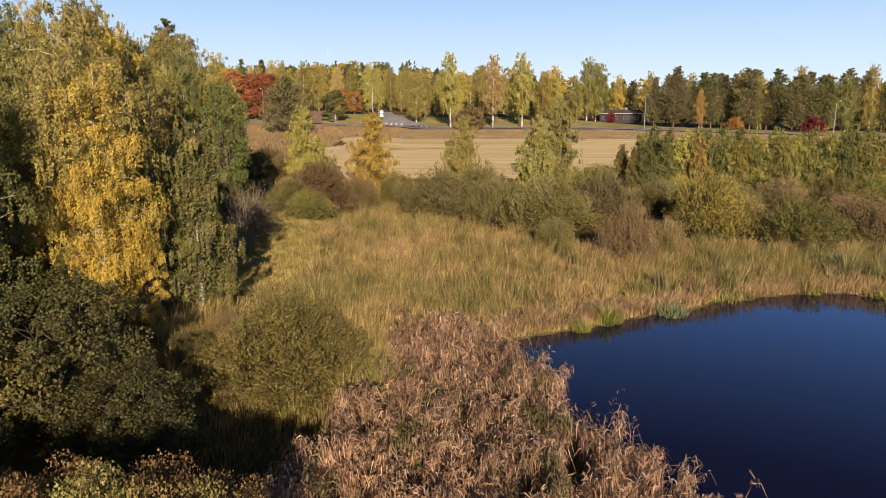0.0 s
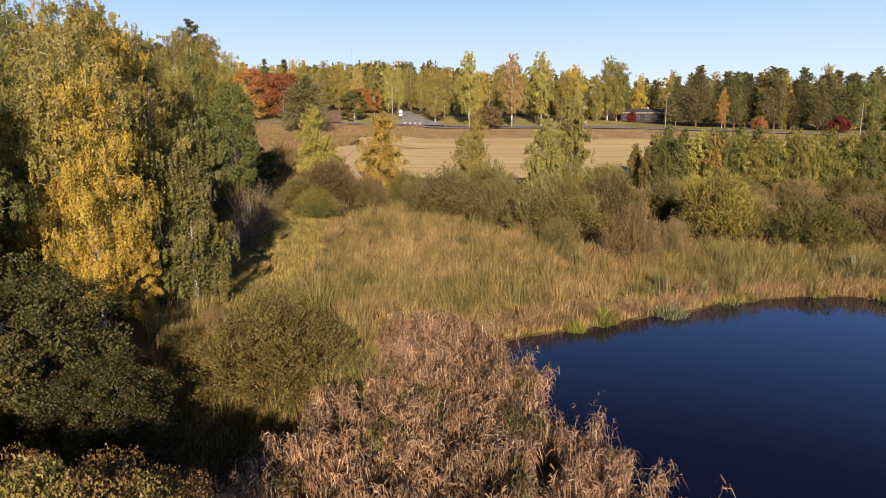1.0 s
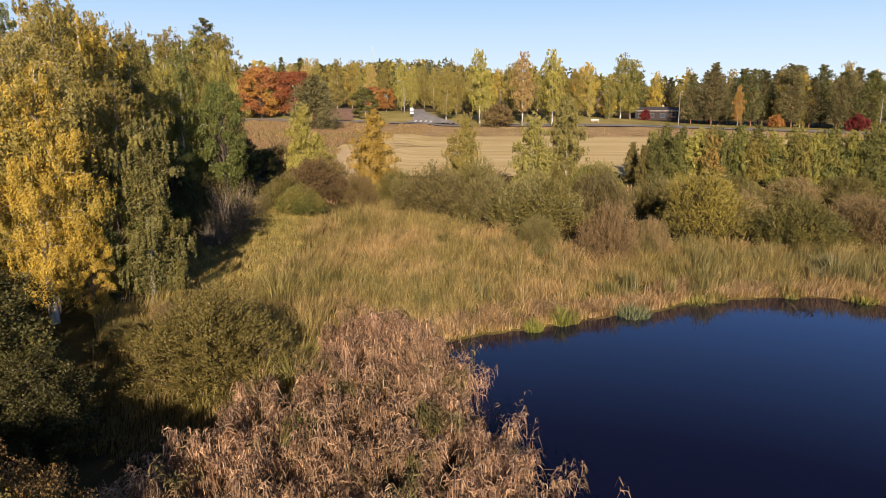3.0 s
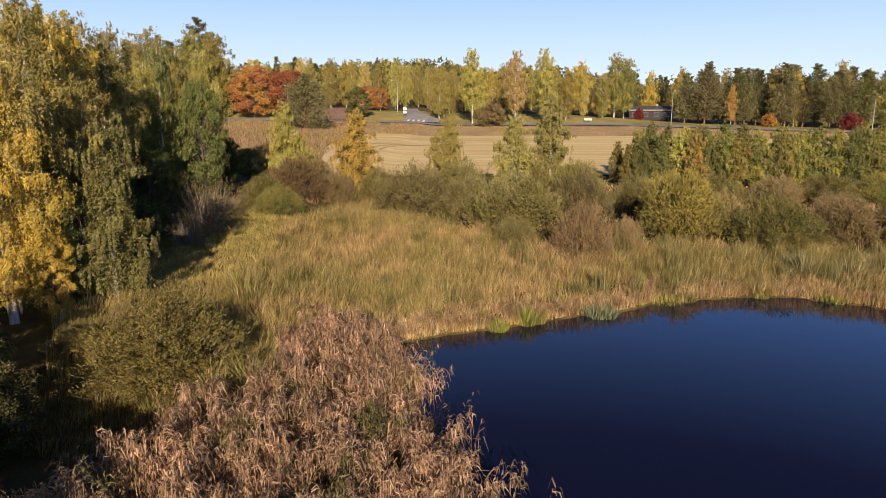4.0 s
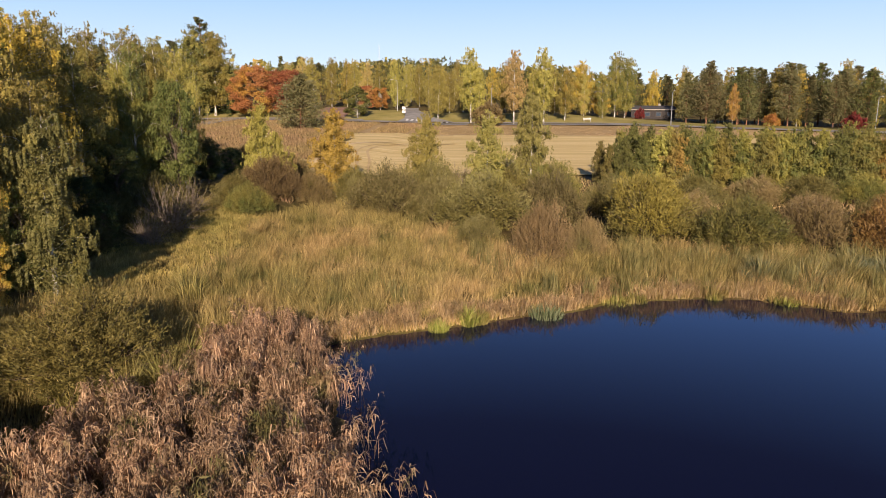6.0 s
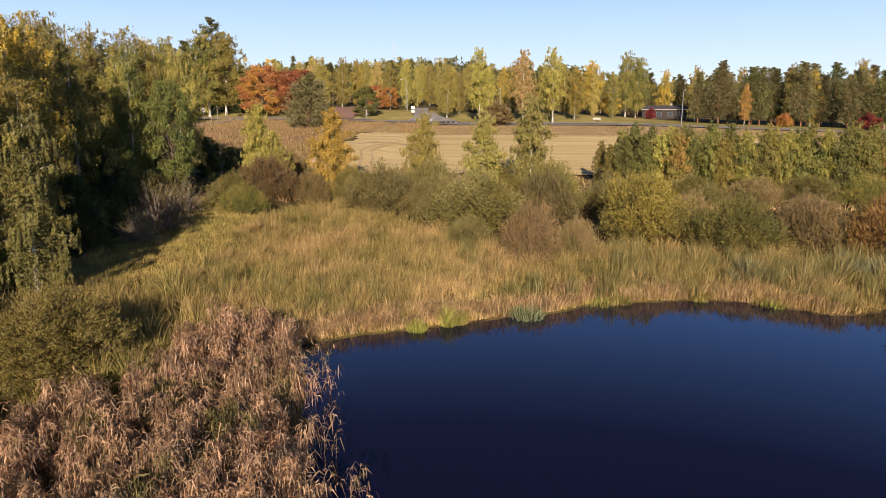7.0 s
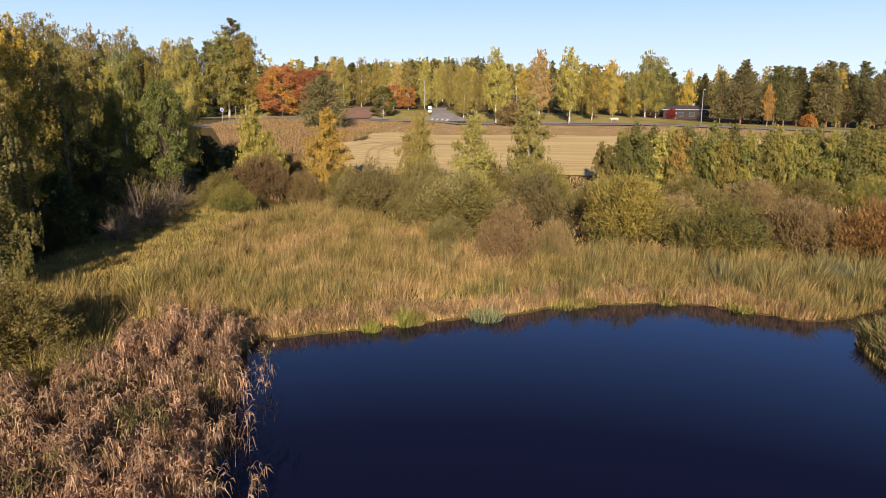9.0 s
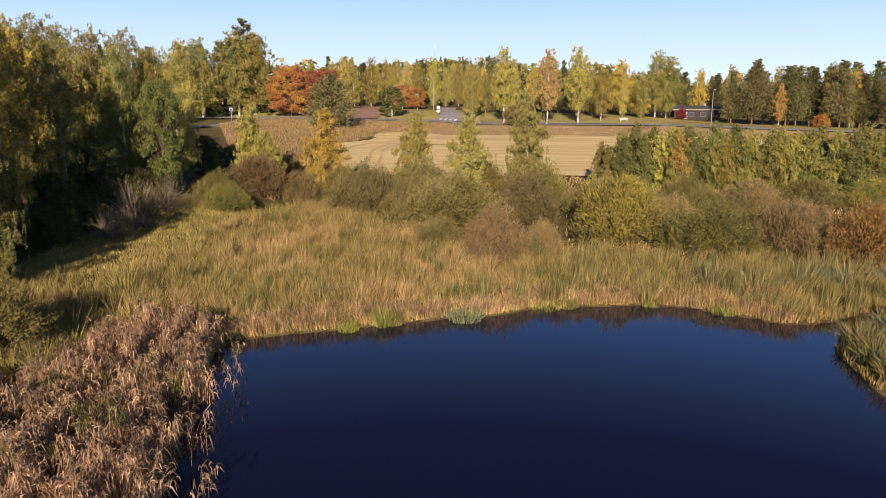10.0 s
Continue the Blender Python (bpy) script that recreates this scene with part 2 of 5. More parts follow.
def sheet(name, xs, ys, mat, lift=0.0, keep=None, label="", category="", kind="structure"):
    """A sheet that follows the land."""
    gx, gy = np.meshgrid(xs, ys, indexing="ij")
    z = land(gx.ravel(), gy.ravel()) + lift
    v = np.stack([gx.ravel(), gy.ravel(), z], 1)
    nx, ny = gx.shape
    i, j = np.meshgrid(np.arange(nx - 1), np.arange(ny - 1), indexing="ij")
    q = np.stack([i * ny + j, (i + 1) * ny + j, (i + 1) * ny + j + 1, i * ny + j + 1], -1).reshape(-1, 4)
    if keep is not None:
        c = v[q].mean(1)
        q = q[keep(c[:, 0], c[:, 1])]
    return tagged(mesh_object(name, v, [q], mat, smooth=True), label, category, kind=kind)


def strip(name, line, width, mat, lift, label, category, step=2.0, kind="structure", parent=None):
    """A band along a line of points on the land, as roads and paths are."""
    line = np.asarray(line, float)
    seg = np.hypot(*np.diff(line, axis=0).T)
    s = np.concatenate([[0], np.cumsum(seg)])
    t = np.linspace(0, s[-1], max(3, int(s[-1] / step)))
    px, py = np.interp(t, s, line[:, 0]), np.interp(t, s, line[:, 1])
    for _ in range(3):
        px[1:-1], py[1:-1] = (px[:-2] + px[1:-1] + px[2:]) / 3, (py[:-2] + py[1:-1] + py[2:]) / 3
    tx, ty = np.gradient(px), np.gradient(py)
    ln = np.hypot(tx, ty)
    nx, ny = -ty / ln, tx / ln
    offs = np.linspace(-0.5, 0.5, 5)
    w = np.interp(t, s, np.broadcast_to(np.asarray(width, float), s.shape))
    gx = px[:, None] + nx[:, None] * offs * w[:, None]
    gy = py[:, None] + ny[:, None] * offs * w[:, None]
    mid = land(px, py)
    z = np.maximum(land(gx.ravel(), gy.ravel()).reshape(gx.shape), mid[:, None]) + lift
    v = np.stack([gx, gy, z], -1).reshape(-1, 3)
    k = len(offs)
    i, j = np.meshgrid(np.arange(len(t) - 1), np.arange(k - 1), indexing="ij")
    q = np.stack([i * k + j, i * k + j + 1, (i + 1) * k + j + 1, (i + 1) * k + j], -1).reshape(-1, 4)
    ob = mesh_object(name, v, [q], mat, parent, smooth=True)
    return tagged(ob, label, category, kind=kind)


# ---- ground materials ----
def ground_material():
    m = Nodes("marsh_ground")
    big, mid, fine = m.noise(0.08, 4), m.noise(0.9, 5), m.noise(14, 4)
    soil = m.ramp(mid, [(0.32, (0.035, 0.026, 0.014)), (0.5, (0.09, 0.066, 0.03)), (0.68, (0.15, 0.115, 0.045))])
    moss = m.ramp(mid, [(0.35, (0.05, 0.055, 0.015)), (0.65, (0.16, 0.14, 0.045))])
    col = m.mix(m.span(big, 0.42, 0.6, 0, 1), soil, moss)
    col = m.mix(m.span(fine, 0.35, 0.65, 0, 0.5), col, (0.19, 0.14, 0.06))
    return m.surface(col, 0.95, 0, m.bump(fine, 0.8, 0.06), 0.1)


def field_material():
    m = Nodes("stubble")
    co = m.n("TexCoord").outputs["Object"]
    rows = m.noise(1.0, 4, 0.65, co, (0.025, 0.7, 1))
    fine = m.noise(6.0, 4, 0.6, co, (0.35, 1.4, 1))
    col = m.ramp(rows, [(0.3, (0.44, 0.34, 0.14)), (0.5, (0.64, 0.51, 0.24)), (0.7, (0.78, 0.65, 0.36))])
    col = m.mix(m.span(fine, 0.35, 0.7, 0, 0.45), col, (0.46, 0.34, 0.17))
    return m.surface(col, 0.95, 0, m.bump(fine, 0.6, 0.08), 0.1)


def grass_material(name, a, b, c, size=0.6):
    m = Nodes(name)
    col = m.ramp(m.noise(size, 5, 0.65), [(0.3, a), (0.5, b), (0.7, c)])
    fine = m.noise(20, 3)
    return m.surface(m.mix(m.span(fine, 0.3, 0.7, 0, 0.4), col, a), 0.95, 0, m.bump(fine, 0.7, 0.05), 0.1)


def asphalt_material(name, value):
    m = Nodes(name)
    nz = m.noise(0.5, 6, 0.6)
    a, b = value * 0.75, value * 1.2
    col = m.ramp(nz, [(0.3, (a, a * 0.98, a * 0.95)), (0.7, (b, b * 0.98, b * 0.95))])
    return m.surface(col, 0.8, 0, m.bump(m.noise(60, 2), 0.3, 0.01), 0.3)


def water_material():
    m = Nodes("pond_water")
    co = m.n("TexCoord").outputs["Object"]
    wave = m.noise(2.2, 3, 0.5, co, (0.6, 1.5, 1))
    p = m.n("BsdfPrincipled", Roughness=0.02)
    p.inputs["Base Color"].default_value = (0.0050, 0.0054, 0.023, 1)
    p.inputs["IOR"].default_value = 1.32
    m.put(p.inputs["Normal"], m.bump(wave, 0.05, 0.02))
    return m.done(p.outputs[0])


M_GROUND = ground_material()
M_FIELD = field_material()
M_ROUGH = grass_material("verge_grass", (0.27, 0.19, 0.09), (0.39, 0.285, 0.145), (0.48, 0.36, 0.19), 0.12)
M_LAWN = grass_material("lawn_grass", (0.21, 0.19, 0.06), (0.33, 0.285, 0.10), (0.44, 0.36, 0.155), 0.12)
M_ASPHALT = asphalt_material("asphalt", 0.28)
M_DRIVE = grass_material("red_gravel", (0.20, 0.13, 0.10), (0.30, 0.19, 0.15), (0.36, 0.24, 0.19), 0.4)
M_LINE = plain("road_paint", (0.75, 0.75, 0.73), 0.7)
M_WATER = water_material()

# ---- ground, water, field, roads ----
gxs = axis_steps(-24, 46, 0.7, 2600, wider=(-82, 130, 2.0))
gys = axis_steps(-4, 74, 0.7, 2600, wider=(-5, 212, 1.5))
tagged(sheet("ground", gxs, gys, M_GROUND), "damp brown marsh soil and rough grass", "ground")
wv = np.array([(-4, -30, 0), (48, -30, 0), (48, 48, 0), (-4, 48, 0)], float)
tagged(mesh_object("water", wv, [np.array([[0, 1, 2, 3]])], M_WATER), "still dark blue pond water", "pond", kind="structure")


def in_field(x, y):
    left = np.interp(y, [88, 100, 120, 140, 150], [-13, -17, -20, -19, -17]) + 1.5 * np.sin(y * 0.3)
    right = np.interp(y, [80, 100, 120, 150], [26, 40, 60, 80])
    return (x > left) & (x < right) & (y > 91 + 1.0 * np.sin(x * 0.4)) & (y < 147.5 + 0.8 * np.sin(x * 0.11) + 0.02 * x)


sheet("stubble_field", np.arange(-26, 84, 1.0), np.arange(82, 151, 1.0), M_FIELD, 0.16, in_field, "harvested pale golden stubble field", "field")
sheet("verge", np.arange(-62, 130, 1.5), np.arange(146, 176.5, 1.25), M_ROUGH, 0.14, None, "strip of dry reddish brown roadside grass", "verge")
ROAD = [(-120, 171), (-90, 175), (-60, 177.5), (-20, 178.5), (20, 178.5), (60, 178.0), (100, 178.0), (160, 180.0)]
strip("road", ROAD, 6.5, M_ASPHALT, 0.22, "grey asphalt road running past the field", "road")
sheet("lawn", np.arange(-75, 120, 2.0), np.arange(182.2, 206, 1.7), M_LAWN, 0.12, None, "sunlit park lawn behind the road", "lawn")
strip("side_road", [(-9.8, 181.5), (-12.0, 189), (-14.6, 197), (-16.6, 206), (-17.6, 216)], [15, 7.5, 5, 4.5, 4.5], M_ASPHALT, 0.28, "asphalt side road leading into the wood", "road")
strip("gravel_drive", [(-35.5, 182), (-36.5, 195), (-38, 212)], 9.0, M_DRIVE, 0.28, "reddish gravel drive between trees", "drive")
strip("side_track", [(-62, 146), (-60, 156), (-59.5, 166), (-58, 175)], 5.0, M_ASPHALT, 0.28, "asphalt lane joining the road", "road")

# ---- plant materials ----
M_BARK_BIRCH = bark("birch_bark", (0.62, 0.60, 0.55), (0.07, 0.06, 0.05), 3.0, (1, 1, 0.25))
M_BARK = bark("grey_bark", (0.14, 0.11, 0.085), (0.05, 0.04, 0.03), 6.0, (1, 1, 0.2))
M_BARK_PINE = bark("pine_bark", (0.30, 0.15, 0.08), (0.09, 0.06, 0.045), 5.0, (1, 1, 0.3))
M_BARETWIG = bark("bare_twig_bark", (0.27, 0.22, 0.175), (0.16, 0.125, 0.095), 9.0, (1, 1, 0.3))
M_TWIG = bark("twig_bark", (0.13, 0.095, 0.07), (0.07, 0.05, 0.04), 9.0, (1, 1, 0.3))
GREEN = [(0.08, 0.09, 0.026), (0.14, 0.15, 0.042), (0.225, 0.22, 0.07)]
OLIVE = [(0.155, 0.142, 0.034), (0.28, 0.245, 0.058), (0.41, 0.34, 0.098)]
YELLOW = [(0.28, 0.19, 0.03), (0.44, 0.305, 0.052), (0.58, 0.42, 0.105)]
ORANGE = [(0.32, 0.185, 0.05), (0.44, 0.275, 0.085), (0.54, 0.37, 0.13)]
RUST = [(0.22, 0.075, 0.035), (0.31, 0.115, 0.05), (0.37, 0.165, 0.065)]
# Deep green, dark enough to stand for shade on trees in the wood.
DEEP_SHADED = [(0.025, 0.04, 0.012), (0.05, 0.07, 0.02), (0.09, 0.105, 0.032)]
NEEDLE = [(0.068, 0.070, 0.028), (0.115, 0.118, 0.048), (0.185, 0.178, 0.08)]
GREY = [(0.12, 0.105, 0.038), (0.205, 0.182, 0.070), (0.31, 0.27, 0.115)]
BROWN = [(0.17, 0.124, 0.052), (0.285, 0.212, 0.096), (0.41, 0.315, 0.155)]
MOSS = [(0.11, 0.10, 0.026), (0.20, 0.178, 0.048), (0.31, 0.265, 0.08)]
DULL = [(0.075, 0.066, 0.020), (0.14, 0.118, 0.034), (0.22, 0.18, 0.058)]
# Darkened leaves: shade put into the colour of some willows; also one dark shrub.
DARK_SHADED = [(0.038, 0.042, 0.013), (0.078, 0.078, 0.023), (0.15, 0.14, 0.05)]
PINE = [(0.12, 0.118, 0.046), (0.20, 0.19, 0.082), (0.30, 0.275, 0.13)]
PALE = [(0.30, 0.22, 0.075), (0.45, 0.335, 0.125), (0.59, 0.46, 0.2)]
LIME = [(0.21, 0.195, 0.046), (0.36, 0.325, 0.08), (0.50, 0.445, 0.135)]
ASH = [(0.155, 0.15, 0.042), (0.275, 0.258, 0.074), (0.40, 0.36, 0.12)]
F = {
    "gold": foliage("leaves_gold", YELLOW, OLIVE, 0.35, (0.58, 0.75)),
    "weeping": foliage("leaves_weeping", [(0.085, 0.085, 0.026), (0.155, 0.148, 0.046), (0.25, 0.23, 0.085)], OLIVE, 0.5, (0.52, 0.7)),
    "gold_green": foliage("leaves_gold_green", OLIVE, YELLOW, 0.35, (0.45, 0.62)),
    "fresh": foliage("leaves_fresh", [(0.085, 0.115, 0.028), (0.15, 0.19, 0.048), (0.24, 0.28, 0.085)], GREEN, 0.5, (0.5, 0.68)),
    "goldolive": foliage("leaves_gold_olive", [(0.14, 0.112, 0.026), (0.25, 0.20, 0.046), (0.37, 0.295, 0.082)], DULL, 0.5, (0.52, 0.68)),
    "mustard": foliage("leaves_mustard", [(0.235, 0.165, 0.032), (0.37, 0.262, 0.055), (0.49, 0.36, 0.10)], YELLOW, 0.6, (0.5, 0.7)),
    "orange": foliage("leaves_orange", ORANGE, YELLOW, 0.4),
    "green": foliage("leaves_green", GREEN, OLIVE, 0.4, (0.5, 0.66)),
    "olive": foliage("leaves_olive", OLIVE, GREEN, 0.4),
    "deep": foliage("leaves_deep_shaded", DEEP_SHADED, GREEN, 0.5, (0.55, 0.7)),
    "rust": foliage("leaves_rust", RUST, ORANGE, 0.22, (0.54, 0.68), vary=0.12),
    "amber": foliage("leaves_amber", [(0.30, 0.15, 0.035), (0.40, 0.21, 0.05), (0.46, 0.27, 0.07)], RUST, 0.2, (0.5, 0.62)),
    "crimson": foliage("leaves_crimson", [(0.13, 0.024, 0.02), (0.20, 0.04, 0.03), (0.25, 0.075, 0.045)]),
    "dull": foliage("leaves_dull", DULL, GREY, 0.5, (0.48, 0.62)),
    "dark_shaded": foliage("leaves_dark_shaded", DARK_SHADED, DULL, 0.6, (0.5, 0.66)),
    "pale": foliage("leaves_pale", PALE, LIME, 0.3),
    "lime": foliage("leaves_lime", LIME, OLIVE, 0.4),
    "ash": foliage("leaves_ash", ASH, LIME, 0.5, (0.5, 0.66)),
    "needle": foliage("needles", NEEDLE, GREEN, 0.4, (0.55, 0.7), thin=0.25),
    "moss": foliage("leaves_moss", MOSS, GREEN, 0.5, (0.5, 0.66)),
    "bank": foliage("leaves_bank", [(0.14, 0.085, 0.03), (0.25, 0.165, 0.055), (0.36, 0.25, 0.10)], MOSS, 0.6, (0.46, 0.62)),
    "pine": foliage("pine_needles", PINE, NEEDLE, 0.3, (0.5, 0.66)),
    "grey": foliage("leaves_grey", GREY, DULL, 0.4, (0.48, 0.66)),
    "brown": foliage("leaves_brown", BROWN, GREY, 0.4, (0.48, 0.64)),
    "ochre": foliage("leaves_ochre", [(0.17, 0.10, 0.03), (0.28, 0.175, 0.05), (0.40, 0.26, 0.085)], MOSS, 0.5, (0.5, 0.66)),
    "redbrown": foliage("leaves_redbrown", [(0.13, 0.096, 0.04), (0.215, 0.162, 0.068), (0.31, 0.24, 0.108)], DULL, 0.5, (0.48, 0.62)),
}


# ---- plants ----
def stem_path(height, bend, r, n=9):
    t = np.linspace(0, 1, n)
    a = r.uniform(0, 6.28)
    off = bend * (t ** 1.5) + 0.25 * bend * np.sin(t * 5 + r.uniform(0, 6))
    return np.stack([np.cos(a) * off, np.sin(a) * off, t * height], 1)


def at_height(path, t):
    f = np.clip(t, 0, 1) * (len(path) - 1)
    i = np.minimum(f.astype(int), len(path) - 2)
    w = (f - i)[:, None]
    return path[i] * (1 - w) + path[i + 1] * w


def crown_form(rel, point=0.62):
    """Breadth of a birch crown by height: widest at a third, drawn out to the tip."""
    rel = np.clip(rel, 0, 1)
    return np.clip(np.where(rel < 0.33, (0.35 + rel) ** 0.6 / 0.795, ((1.02 - rel) / 0.69) ** point), 0.06, 1.0)


def clumped(r, centres, wide, tall, hang, share, n, strands=0):
    """Leaf places and the ways they look, in uneven clumps; hang draws a clump down into a curtain, strands gathers it into hanging twigs."""
    w = r.choice(len(centres), n, p=share / share.sum())
    q = r.normal(size=(n, 3))
    q /= np.linalg.norm(q, axis=1)[:, None] + 1e-9
    if strands:
        twig = r.normal(0, 0.55, (len(centres), strands, 2))
        end = r.uniform(0.3, 1.0, (len(centres), strands))
        pick = r.integers(0, strands, n)
        q[:, :2] = twig[w, pick] + q[:, :2] * 0.22
        drop = hang[w] * end[w, pick] * r.uniform(0, 1, n) ** 0.9
    else:
        q *= (r.uniform(0, 1, n) ** 0.4)[:, None]
        drop = hang[w] * r.uniform(0, 1, n) ** 1.4
    p = centres[w] + q * np.stack([wide[w], wide[w], tall[w]], 1)
    p[:, 2] -= drop
    return p, q


def make_birch(r, h, rad, n, size, corners=4, foot=0.16, weep=0.12, stems=1, slim=1.0, limb_sides=3, fill=0.3, point=0.5, limbs=54, clump=0.15, strands=5):
    """A birch: white stems, rising limbs, hanging twigs with small leaves in clumps. Returns wood and leaf arrays."""
    wood, pts, axs, ways = Bag(), [], [], []
    for s in range(stems):
        path = stem_path(h * (1 - 0.06 * s), h * 0.035 + 0.35 * s, r)
        path[:, 0] += 0.25 * s
        tr = np.linspace(h * 0.0125, h * 0.0018, len(path))
        wood.add(tube(path, tr, 7))
        ts = foot + (0.97 - foot) * (np.arange(limbs) + r.uniform(0, 1, limbs)) / limbs
        base = at_height(path, ts)
        az = np.arange(limbs) * 2.4 + r.uniform(0, 6.28, 1) + r.normal(0, 0.3, limbs)
        rel = (ts - foot) / (1 - foot)
        prof = crown_form(rel, point)
        ln = rad * prof * r.choice([0.5, 0.85, 1.0, 1.12], limbs) * r.uniform(0.85, 1.1, limbs) * slim
        cs, cw, ch = [], [], []
        for k in range(limbs):
            t = np.linspace(0, 1, 6)
            up = ln[k] * (0.95 * t - 0.65 * t * t) + 0.04 * h * t * rel[k]
            lp = base[k] + np.stack([np.cos(az[k]) * ln[k] * t, np.sin(az[k]) * ln[k] * t, up], 1)
            lp[1:] += r.normal(0, 0.04 * ln[k], (5, 3))
            wood.add(tube(lp, np.linspace(0.02, 0.004, 6) * (0.35 + ln[k] * 0.4), limb_sides))
            kn = 2 + int(4 * ln[k] / rad)
            st = np.concatenate([[1.0], r.uniform(0.3, 1.0, kn - 1)])
            cs.append(at_height(lp, st) + r.normal(0, 0.07 * ln[k] + 0.02, (kn, 3)))
            cw.append(rad * clump * (0.35 + 0.65 * prof[k]) * r.uniform(0.55, 1.35, kn))
            ch.append(h * weep * r.uniform(0.15, 1.0, kn) * (0.35 + 0.65 * prof[k]))
        tips = 5
        cs.append(at_height(path, np.linspace(0.88, 1.0, tips)) + r.normal(0, 0.02 * rad, (tips, 3)))
        cw.append(rad * clump * np.linspace(0.5, 0.22, tips))
        ch.append(np.full(tips, h * weep * 0.25))
        cs, cw, ch = np.concatenate(cs), np.concatenate(cw), np.concatenate(ch)
        p, q = clumped(r, cs, cw, cw * 0.7, ch, cw * (cw + 0.5 * ch) + 1e-4, int(n / stems), strands)
        pts.append(p)
        a = r.normal(0, 0.5, p.shape)
        a[:, 2] -= 1.0
        axs.append(a)
        ways.append(q * 0.9 + (p - at_height(path, p[:, 2] / h)) / rad * 0.8 + np.array([0, 0, 0.35]))
        m = int(n / stems * fill)
        kt = r.uniform(foot, 0.93, m)
        kf = crown_form((kt - foot) / (1 - foot), point) * rad * slim
        ka, kd = r.uniform(0, 6.28, m), np.sqrt(r.uniform(0, 0.42, m))
        pf = at_height(path, kt) + np.stack([np.cos(ka) * kf * kd, np.sin(ka) * kf * kd, r.normal(0, 0.02 * h, m)], 1)
        pts.append(pf)
        axs.append(r.normal(0, 0.6, pf.shape) - np.array([0, 0, 0.8]))
        ways.append(r.normal(size=pf.shape))
    p, a, w = np.concatenate(pts), np.concatenate(axs), np.concatenate(ways)
    return wood.arrays(), cards(p, size * 1.25, size * 0.85, a, r, corners, w, 0.45)


def make_broad(r, h, rad, n, size, corners=4, foot=0.22, clumps=26, stems=1, spread=0.2):
    """A broad crown: limbs that end in uneven clumps of leaves."""
    wood, pts, axs, ways = Bag(), [], [], []
    per = n // (clumps * stems)
    for s in range(stems):
        path = stem_path(h * 0.9, h * 0.05 + 0.3 * s, r, 7)
        wood.add(tube(path, np.linspace(h * 0.02, h * 0.003, 7) / (1 + 0.4 * (stems - 1)), 7))
        for k in range(clumps):
            t0 = foot + (0.9 - foot) * (k + r.uniform(0, 1)) / clumps
            b = at_height(path, np.array([t0 * 0.8]))[0]
            rel = (t0 - foot) / (0.95 - foot)
            out = rad * math.sqrt(max(0.05, 1 - (1.6 * rel - 0.65) ** 2)) * r.uniform(0.35, 1.0)
            az = k * 2.4 + r.normal(0, 0.4)
            c = np.array([math.cos(az) * out, math.sin(az) * out, h * (0.06 + t0 * 1.0)])
            t = np.linspace(0, 1, 5)[:, None]
            lp = b * (1 - t) + c * t
            lp[1:4] += r.normal(0, 0.05 * rad, (3, 3))
            wood.add(tube(lp, np.linspace(h * 0.006, h * 0.0012, 5), 3))
            m = int(per * r.uniform(0.6, 1.4))
            sg = rad * spread * r.uniform(0.6, 1.2)
            q = r.normal(0, 1, (m, 3))
            q /= np.linalg.norm(q, axis=1)[:, None] + 1e-9
            q *= (r.uniform(0, 1, m) ** 0.4)[:, None] * 1.6
            pts.append(c + q * np.array([sg, sg, sg * 0.62]))
            axs.append(r.normal(size=(m, 3)) + q * 0.6)
            ways.append(q + np.array([math.cos(az) * 0.4, math.sin(az) * 0.4, 0.6]))
    p, a, w = np.concatenate(pts), np.concatenate(axs), np.concatenate(ways)
    return wood.arrays(), cards(p, size * 1.2, size * 0.95, a, r, corners, w, 0.45)


def make_pine(r, h, rad, n, size, corners=4, foot=0.35, layers=26, low=False):
    """A pine: flat uneven pads of needles on level limbs."""
    wood, pts, axs = Bag(), [], []
    path = stem_path(h * 0.97, h * 0.03, r, 8)
    wood.add(tube(path, np.linspace(h * 0.013, h * 0.003, 8), 7))
    for k in range(layers):
        t0 = foot + (0.98 - foot) * (k + r.uniform(0, 1)) / layers
        rel = (t0 - foot) / (1 - foot)
        out = rad * (1.0 - 0.84 * rel ** 1.7) * r.uniform(0.55, 1.1) * (1.0 if low else min(1.0, 0.55 + 1.6 * rel))
        b = at_height(path, np.array([t0]))[0]
        az = k * 2.4 + r.normal(0, 0.35)
        t = np.linspace(0, 1, 5)
        lp = b + np.stack([np.cos(az) * out * t, np.sin(az) * out * t, out * (0.10 * t + 0.12 * t * t)], 1)
        wood.add(tube(lp, np.linspace(h * 0.0045, h * 0.0012, 5), 3))
        m = n // layers
        d = r.uniform(0.28, 1.08, m)
        p = at_height(lp, np.clip(d, 0, 1)) + r.normal(0, 1, (m, 3)) * np.array([0.2, 0.2, 0.13]) * out
        pts.append(p)
        a = r.normal(0, 0.55, (m, 3))
        a[:, 0] += math.cos(az)
        a[:, 1] += math.sin(az)
        a[:, 2] += 0.5
        axs.append(a)
    p, a = np.concatenate(pts), np.concatenate(axs)
    return wood.arrays(), cards(p, size * 1.5, size * 0.6, a, r, corners, p * np.array([1, 1, 0]) / rad + np.array([0, 0, 0.7]), 0.5)


